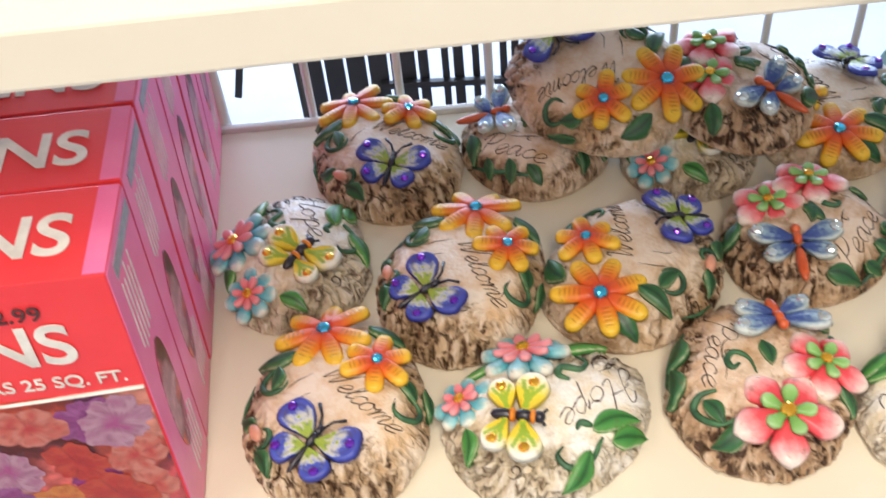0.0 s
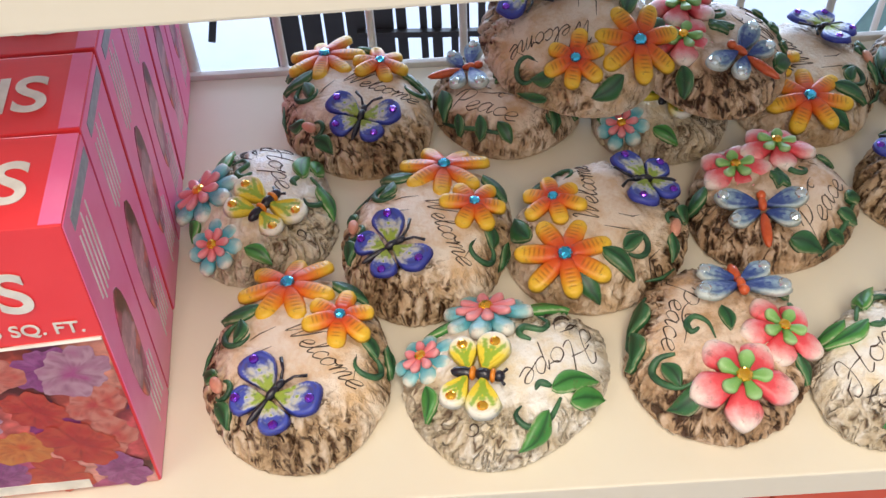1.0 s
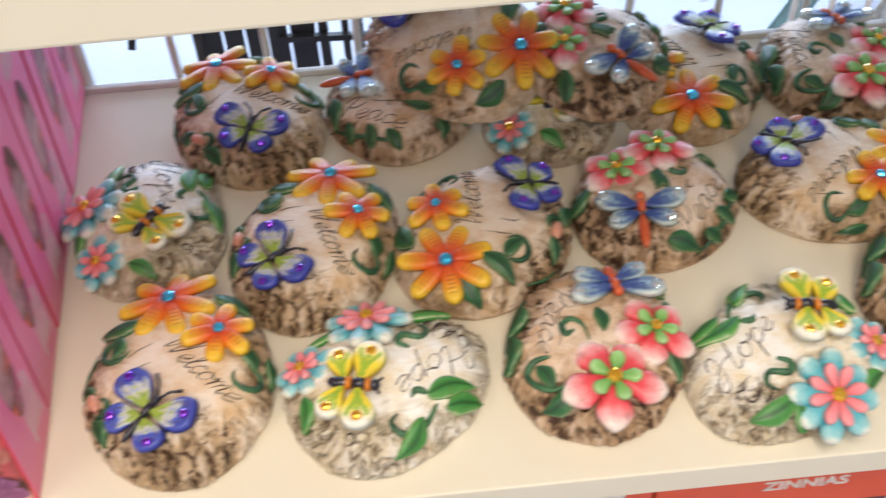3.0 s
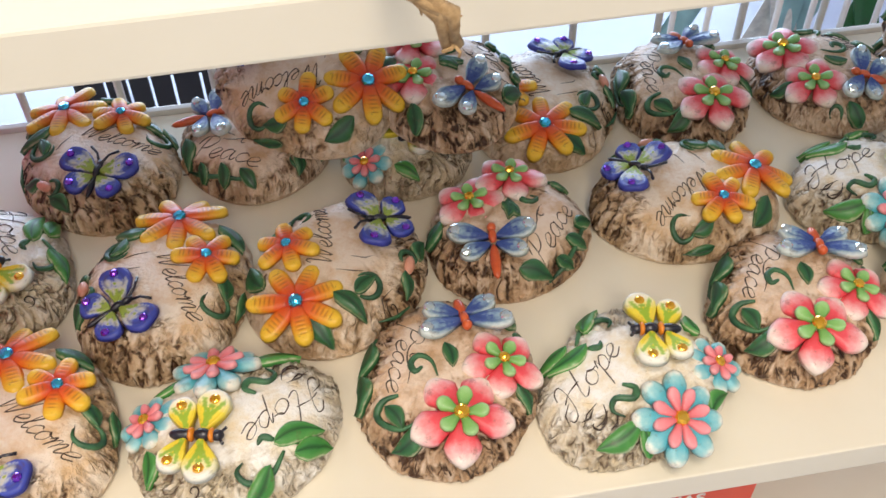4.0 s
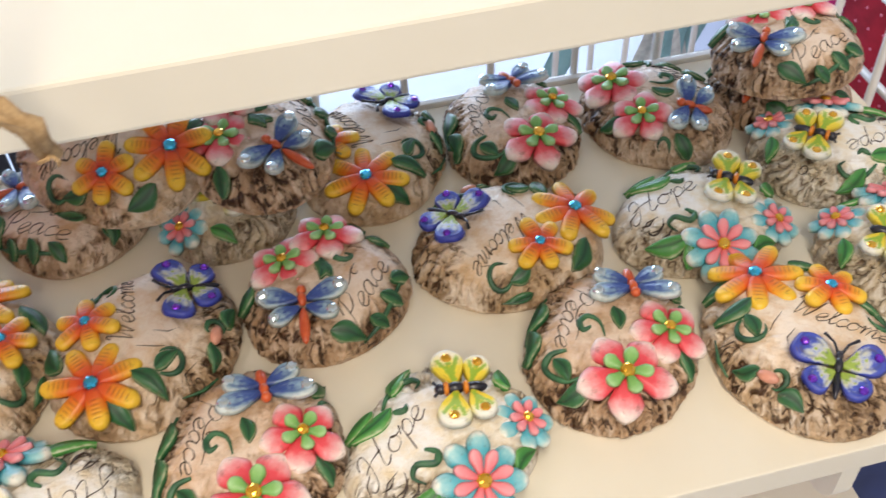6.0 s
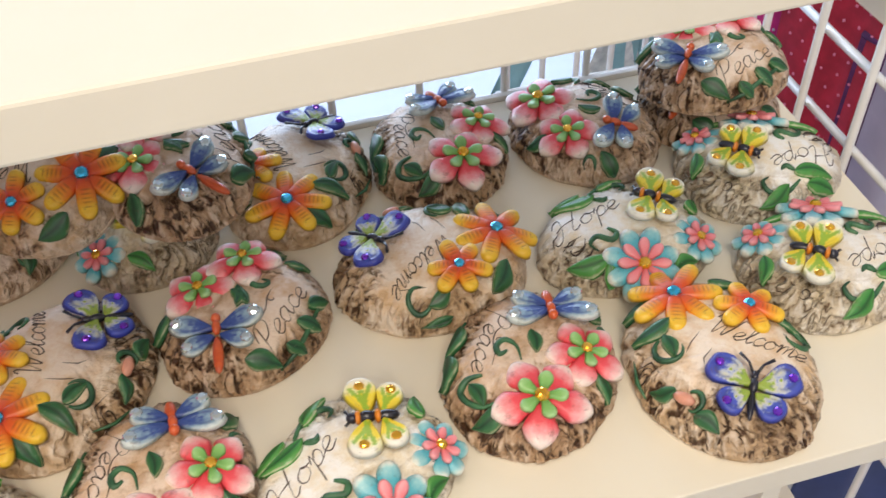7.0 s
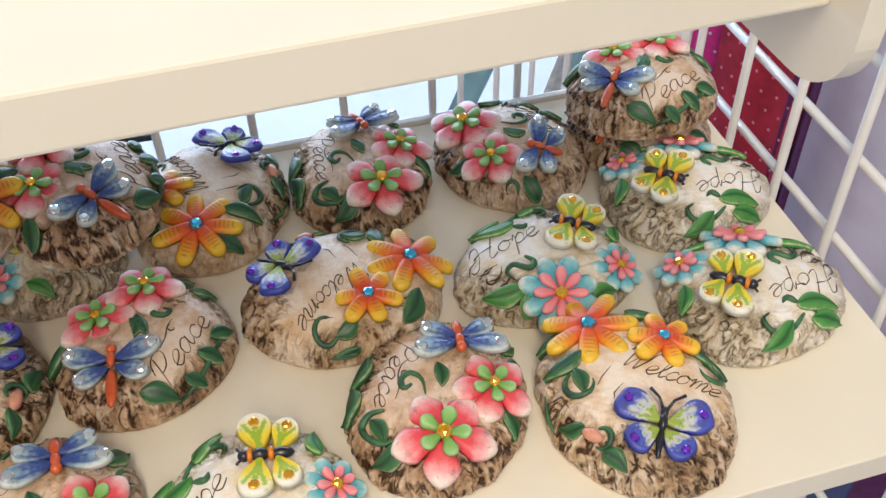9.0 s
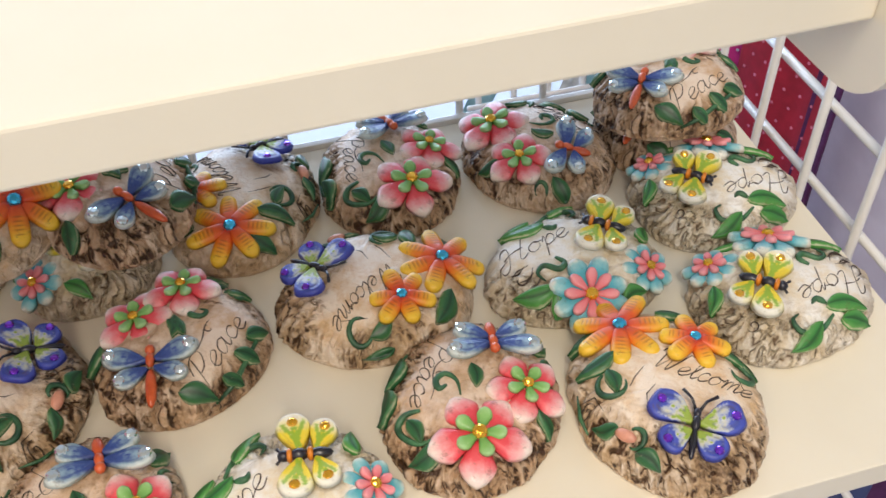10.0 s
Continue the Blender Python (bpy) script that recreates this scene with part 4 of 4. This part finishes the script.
def blossom_mesh(material, petals, wav, seed):
    """A flat printed blossom of unit radius: its colour runs from the eye to the frilled rim."""
    bm = bmesh.new()
    lg, lw = bm.verts.layers.float.new("grad"), bm.verts.layers.float.new("groove")
    rnd = random.Random(seed)
    n, ph = 60, rnd.uniform(0, 6)
    mid = bm.verts.new((0, 0, 0.0))
    mid[lg] = 0.0
    rows = []
    for q in (0.15, 0.3, 0.45, 0.6, 0.75, 0.88, 1.0):
        row = []
        for k in range(n):
            a = 2 * math.pi * k / n
            lobe = abs(math.sin(petals * a / 2 + ph))
            r = q * (0.74 + 0.26 * lobe ** 0.5) * (1 + wav * math.sin(13 * a + seed)) * (1 + 0.16 * math.sin(2 * a + seed))
            v = bm.verts.new((r * math.cos(a), r * math.sin(a), 0))
            fold = noise.noise(Vector((3.2 * r * math.cos(a), 3.2 * r * math.sin(a), 3.0 * seed)))
            v[lg] = max(0.0, min(1.0, 0.25 + 0.6 * q + 0.8 * fold))
            v[lw] = 0.35 * max(0.0, 1 - lobe * 4) + 0.5 * max(0.0, 1 - abs(fold) * 9)
            row.append(v)
        rows.append(row)
    for k in range(n):
        j = (k + 1) % n
        bm.faces.new((mid, rows[0][k], rows[0][j]))
        for A, B in zip(rows, rows[1:]):
            bm.faces.new((A[k], B[k], B[j], A[j]))
    return finish("printed_blossom", bm, material)


PRINTS = [graded("print_" + n, [(0.0, a), (0.4, tuple(0.66 * x for x in b)), (1.0, tuple(0.66 * x for x in c))], 0.4, lines=tuple(0.5 * x for x in a), coat=0.3) for n, a, b, c in (
    ("coral", (0.45, 0.03, 0.03), (0.78, 0.15, 0.10), (0.84, 0.30, 0.22)), ("purple", (0.16, 0.01, 0.12), (0.36, 0.05, 0.26), (0.46, 0.12, 0.36)),
    ("red", (0.35, 0.01, 0.01), (0.66, 0.03, 0.015), (0.72, 0.08, 0.03)), ("blush", (0.50, 0.10, 0.16), (0.74, 0.42, 0.42), (0.82, 0.62, 0.58)),
    ("orange", (0.55, 0.06, 0.01), (0.82, 0.22, 0.03), (0.86, 0.32, 0.06)), ("mauve", (0.36, 0.06, 0.20), (0.56, 0.22, 0.36), (0.70, 0.40, 0.50)))]
BLOSSOMS = [blossom_mesh(m, 5 + 2 * (k % 2), 0.03 + 0.012 * (k % 3), k) for k, m in enumerate(PRINTS)]


def seed_carton(label):
    """A flower-seed carton; its origin is the lower front right corner, x to the left is negative."""
    s = tagged(new("seed_carton"), label=label, category="box", group="row of seed cartons")
    part("carton", box_bm((BW, BD, BH), (-BW / 2, BD / 2, BH / 2), 0.0008), M_RED, s)
    front = pose(0, -0.0003, 0, 90, 0, 0)
    plate("picture_panel", s, front @ pose(-BW / 2, 0.062, 0), BW - 0.002, 0.122, M_PHOTO, label="printed picture of red, purple and orange blossoms")
    rnd = random.Random(12)
    spots = [(-BW + 0.014 + 0.030 * i + 0.015 * (j % 2), 0.017 + 0.029 * j) for j in range(4) for i in range(5)]
    rnd.shuffle(spots)
    for k, (x, y) in enumerate(spots):
        r = rnd.uniform(0.0145, 0.0190)
        x, y = min(-r - 0.001, x + rnd.uniform(-0.003, 0.003)), max(r + 0.001, min(0.121 - r, y + rnd.uniform(-0.003, 0.003)))
        hang("printed_blossom", rnd.choice(BLOSSOMS), s, front @ pose(max(-BW + r, x), y, 0.0003 + 0.00002 * k, 0, 0, rnd.uniform(0, 360)) @ Matrix.Diagonal((r, r, 1, 1)))
    part("banner_edge", tube_bm([(-BW + 0.002 + (BW - 0.003) * k / 12, -0.0006, 0.120 + 0.004 * (k / 12) ** 2) for k in range(13)], 0.0011, 5), M_PRINT_WHITE, s)
    print_text(s, "GARDENS", front @ pose(-0.022, 0.156, 0.0006), 0.034, M_PRINT_WHITE, bold=0.0006)
    print_text(s, "COVERS 25 SQ. FT.", front @ pose(-0.006, 0.133, 0.0006), 0.0105, M_PRINT_WHITE, bold=0.0001)
    print_text(s, "$2.99", front @ pose(-0.030, 0.1765, 0.0006), 0.0115, M_PRINT_DARK, bold=0.0001)
    plate("label_strip", s, front @ pose(-0.085, 0.006, 0.0004), 0.10, 0.008, M_PRINT_WHITE)
    top = pose(0, 0, BH + 0.0003)
    print_text(s, "GARDENS", top @ pose(-0.016, BD / 2 - 0.003, 0.0003), 0.036, M_PRINT_WHITE, bold=0.0006)
    plate("tear_strip", s, top @ pose(-0.0045, BD / 2, 0.0), 0.009, BD - 0.002, M_CARTON_PINK)
    side = pose(0.0003, 0, 0, 90, 0, 90)
    plate("side_panel", s, side @ pose(BD / 2, BH / 2, 0), BD - 0.001, BH - 0.002, M_CARTON_PINK, label="pink printed side panel")
    plate("code_strip", s, side @ pose(BD / 2 + 0.004, BH - 0.010, 0.0003), 0.044, 0.008, M_PRINT_GREY)
    for k in range(5):
        plate("text_bar", s, side @ pose(BD * (0.24 + 0.085 * k), BH - 0.040 - 0.003 * (k % 2), 0.0003), 0.0012, 0.040 + 0.004 * (k % 3), M_PRINT_WHITE)
        plate("text_bar", s, side @ pose(BD * (0.50 + 0.085 * k), 0.034 + 0.002 * (k % 2), 0.0003), 0.0011, 0.040 - 0.003 * (k % 3), M_PRINT_WHITE)
    lens = bmesh.new()
    ring = [(0.22 * BD * math.sin(math.pi * k / 9) * (1 if f > 0 else -1), BH * 0.21 * math.cos(math.pi * k / 9)) for f in (1, -1) for k in (range(10) if f > 0 else range(8, 0, -1))]
    up = [lens.verts.new((x, y, 0.0002)) for x, y in ring]
    low = [lens.verts.new((x, y, -0.0002)) for x, y in ring]
    lens.faces.new(up)
    lens.faces.new(low[::-1])
    for k in range(len(up)):
        j = (k + 1) % len(up)
        lens.faces.new((up[j], up[k], low[k], low[j]))
    bmesh.ops.recalc_face_normals(lens, faces=lens.faces)
    part("side_picture", lens, M_PHOTO, s, m=side @ pose(BD * 0.5, BH * 0.42, 0.0003))
    return s


first = seed_carton("red flower-seed carton with blossom picture and pink sides")
first.matrix_basis = pose(-0.0542, 0.425, 0.0003, 0, 2.5, 4.5)
for k in range(1, 6):
    copy_thing(first, pose(-0.0542 - 0.0050 * k, 0.425 + 0.0596 * k, 0.0003, 0, 2.5, 4.8 + 0.6 * (k % 2)))

# ---- beyond and below the shelf ----


TWINE = [(0.228, 0.381, 0.60), (0.2290, 0.381, 0.44), (0.2298, 0.381, 0.358), (0.2300, 0.381, 0.336),
         (0.2345, 0.381, 0.332), (0.2400, 0.381, 0.3255), (0.2425, 0.381, 0.3150)]


def twine():
    t = tagged(new("jute_twine"), label="frayed end of brown jute twine hanging before the shelf", category="twine")
    for j in range(3):
        pts = TWINE
        p = [(x + 0.0022 * math.cos(2.1 * j + 1.3 * k), y + 0.001 * math.sin(k + j), z + 0.0022 * math.sin(2.1 * j + 1.3 * k)) for k, (x, y, z) in enumerate(pts)]
        part("strand", tube_bm(p, [0.0018, 0.0018, 0.0020, 0.0024, 0.0024, 0.0026, 0.0016], 7), M_TWINE, t, smooth=True)
    rnd = random.Random(3)
    for k in range(16):
        x, y, z = TWINE[rnd.choice((3, 4, 5, 5, 6))]
        dx, dz = rnd.uniform(-0.004, 0.007), rnd.uniform(-0.010, 0.001)
        part("fibre", tube_bm([(x, y, z), (x + 0.5 * dx + 0.001, y - 0.001, z + 0.6 * dz), (x + dx, y - 0.0015, z + dz)], [0.0007, 0.0005, 0.0003], 5), M_TWINE, t, smooth=True)
    part("knot", beads_bm([((0.2312, 0.3808, 0.3345), (0.0036, 0.0040, 0.0034))], 12, 8), M_TWINE, t, smooth=True)
    return t


twine()


bottom = slab("bottom_shelf", (-0.75, 0.405, -0.352), (SHELF_R, BACK, -0.332), M_SHELF, 0.0012, "cream painted lower shelf board of the rack", "shelf", kind="thing")


def orange_carton(x0, x1, colour, word, label):
    w = x1 - x0
    s = tagged(new("seed_carton"), label=label, category="box", group="orange seed cartons below")
    s.matrix_basis = pose(x0, 0.426, -0.3315)
    part("carton", box_bm((w, 0.07, 0.296), (w / 2, 0.035, 0.148), 0.0008), colour, s)
    front = pose(w, -0.0003, 0, 90, 0, 0)
    plate("picture_panel", s, front @ pose(-w / 2, 0.125, 0), w - 0.002, 0.245, M_PHOTO, label="printed picture of orange blossoms")
    plate("banner", s, front @ pose(-w / 2, 0.262, 0.0003), w - 0.002, 0.045, colour)
    if word:
        print_text(s, word, front @ pose(-0.033, 0.266, 0.0008), 0.0135, M_PRINT_WHITE, bold=0.0003)
    else:
        plate("label_strip", s, front @ pose(-w * 0.42, 0.268, 0.0008), w * 0.62, 0.012, M_PRINT_WHITE)
        for k in range(3):
            plate("text_bar", s, front @ pose(-w * 0.42 + 0.02 * (k - 1), 0.268, 0.0012), 0.014, 0.003, M_PRINT_GREY)
    return s


orange_carton(0.128, 0.286, M_ORANGE_CARTON, "", "bright orange seed carton with a white label strip")
orange_carton(0.288, 0.438, M_ORANGE_CARTON, "ZINNIAS", "orange-red seed carton with pale Zinnias lettering")


def sheet_bm(w, h, folds, depth, nx=36, nz=18, seed=1):
    """A hanging cloth: folds that run down it, deeper towards the hem, with thickness."""
    bm = bmesh.new()
    g = []
    for layer in (0, 1):
        rows = []
        for k in range(nz + 1):
            t = k / nz
            rows.append([bm.verts.new((w * (i / nx - 0.5), layer * 0.0025 + depth * (0.35 + 0.65 * t) * (math.sin(folds * 2 * math.pi * i / nx + seed + 0.8 * t) + 0.5 * noise.noise(Vector((4 * i / nx, 2 * t, seed)))), -h * t)) for i in range(nx + 1)])
        g.append(rows)
    for rows, flip in ((g[0], 1), (g[1], -1)):
        for k in range(nz):
            for i in range(nx):
                bm.faces.new((rows[k][i], rows[k][i + 1], rows[k + 1][i + 1], rows[k + 1][i])[::flip])
    A, B = g
    for k in range(nz):
        for i in (0, nx):
            bm.faces.new((A[k][i], A[k + 1][i], B[k + 1][i], B[k][i]))
    for i in range(nx):
        for k in (0, nz):
            bm.faces.new((A[k][i], A[k][i + 1], B[k][i + 1], B[k][i]))
    return bm


def hanging_cloth(name, material, m, w, h, folds, depth, label, dots=None, seed=1):
    s = tagged(new(name), label=label, category="cloth bag")
    s.matrix_basis = m
    part("cloth", sheet_bm(w, h, folds, depth, seed=seed), material, s, smooth=True)
    part("hem", tube_bm([(-w / 2, 0.001, 0.0), (w / 2, 0.001, 0.0)], 0.0035, 8), material, s, smooth=True)
    if dots:
        me = finish("dot", beads_bm([((0, 0, 0), (0.0016, 0.0008, 0.0016))], 8, 6), dots)
        nx, nz = int(w / 0.016), int(h / 0.018)
        for i in range(nx):
            for k in range(nz):
                x, t = -w / 2 + 0.010 + 0.016 * i + 0.008 * (k % 2), (0.012 + 0.018 * k) / h
                q = x / w + 0.5
                if q < 0.97 and t < 0.97:
                    y = depth * (0.35 + 0.65 * t) * (math.sin(folds * 2 * math.pi * q + seed + 0.8 * t) + 0.5 * noise.noise(Vector((4 * q, 2 * t, seed))))
                    hang("dot", me, s, pose(x, y - 0.0006, -h * t))
    return s


hanging_cloth("cloth_bag", M_CLOTH_RED, pose(0.8690, 0.815, 0.098, 0, 0, -72), 0.105, 0.34, 1.2, 0.006, "crimson cloth bag with small pink dots beside the rack", M_CLOTH_DOT, 2)
hanging_cloth("cloth_bag", M_CLOTH_MAGENTA, pose(0.854, 0.885, 0.098, 0, 0, -50), 0.10, 0.36, 1.0, 0.006, "magenta cloth bag with pale dots", M_CLOTH_LILAC, 4)
hanging_cloth("cloth_bag", M_CLOTH_PLUM, pose(0.885, 0.768, -0.006, 0, 0, -75), 0.028, 0.24, 1.0, 0.005, "dark plum cloth bag", None, 5)
hanging_cloth("cloth_bag", M_CLOTH_LILAC, pose(0.951, 0.56, 0.12, 0, 0, -82), 0.62, 0.70, 3.2, 0.014, "pale lilac cloth hanging beside the rack", None, 6)
hanging_cloth("cloth_bag", M_CLOTH_LILAC, pose(0.62, 0.62, -0.20, 0, 0, 4), 0.26, 0.13, 2.2, 0.010, "pale lilac cloth bag under the shelf", None, 7)
hanging_cloth("cloth_bag", M_NAVY, pose(0.815, 0.545, -0.16, 0, 0, -20), 0.09, 0.30, 1.1, 0.006, "navy blue cloth bag beside the rack", None, 8)
hanging_cloth("cloth_bag", M_CLOTH_PLUM, pose(0.895, 0.56, -0.17, 0, 0, -30), 0.07, 0.30, 1.1, 0.006, "plum cloth bag beside the rack", None, 9)


def slatted_stand():
    s = tagged(new("slatted_stand"), label="black slatted metal stand on the floor behind the rack", category="stand")
    rnd = random.Random(5)
    x = -0.106
    while x < 0.24:
        w = rnd.choice((0.010, 0.014, 0.022)) if x > 0.04 else rnd.choice((0.026, 0.034))
        part("slat", box_bm((w, 0.006, 0.66), (x + w / 2, 1.30 + 0.002 * rnd.random(), -0.535), 0.001), M_RACK_BLACK, s)
        x += w + (rnd.choice((0.006, 0.012, 0.018)) if x > 0.04 else 0.004)
    part("slat", box_bm((0.010, 0.006, 0.10), (0, 0, 0), 0.001), M_RACK_BLACK, s, m=pose(-0.183, 1.30, -0.272, 0, 14, 0))
    for z, a in ((-0.305, -3), (-0.70, 0)):
        part("bar", box_bm((0.30, 0.010, 0.009), (0, 0, 0), 0.001), M_RACK_BLACK, s, m=pose(0.155, 1.292, z - 0.02, 0, -a, 0))
    part("bar", box_bm((0.33, 0.012, 0.012), (0.060, 1.30, -0.205), 0.001), M_RACK_BLACK, s)
    for q in (-0.103, 0.222):
        part("leg", tube_bm([(q, 1.30, ROOM_LOW), (q, 1.30, -0.19)], 0.008, 8), M_RACK_BLACK, s, smooth=True)
    return s


slatted_stand()


def far_stand():
    s = tagged(new("wire_stand"), label="white wire stand with teal and lime pouches on the floor", category="rack")
    for k in range(7):
        rod("wire", (0.74 + 0.055 * k, 1.32, ROOM_LOW), (0.74 + 0.055 * k, 1.32, -0.1), 0.005, s)
    for z in (-0.40, -0.20, -0.6):
        rod("rail", (0.72, 1.31, z), (1.09, 1.31, z), 0.004, s)
    return s


far_stand()
rnd = random.Random(8)
for k in range(9):
    m = pose(0.86 + 0.034 * k, 1.365 + 0.01 * (k % 3), -0.20 + 0.01 * rnd.random(), 8, rnd.uniform(-20, 20), rnd.uniform(-15, 15))
    hanging_cloth("pouch", (M_TEAL_PLASTIC, M_PRINT_WHITE, M_LEAF_BRIGHT)[k % 3], m, 0.04, 0.62, 1.0, 0.004, ("teal pouch", "white pouch", "lime green pouch")[k % 3] + " hanging on the white wire stand", None, k)
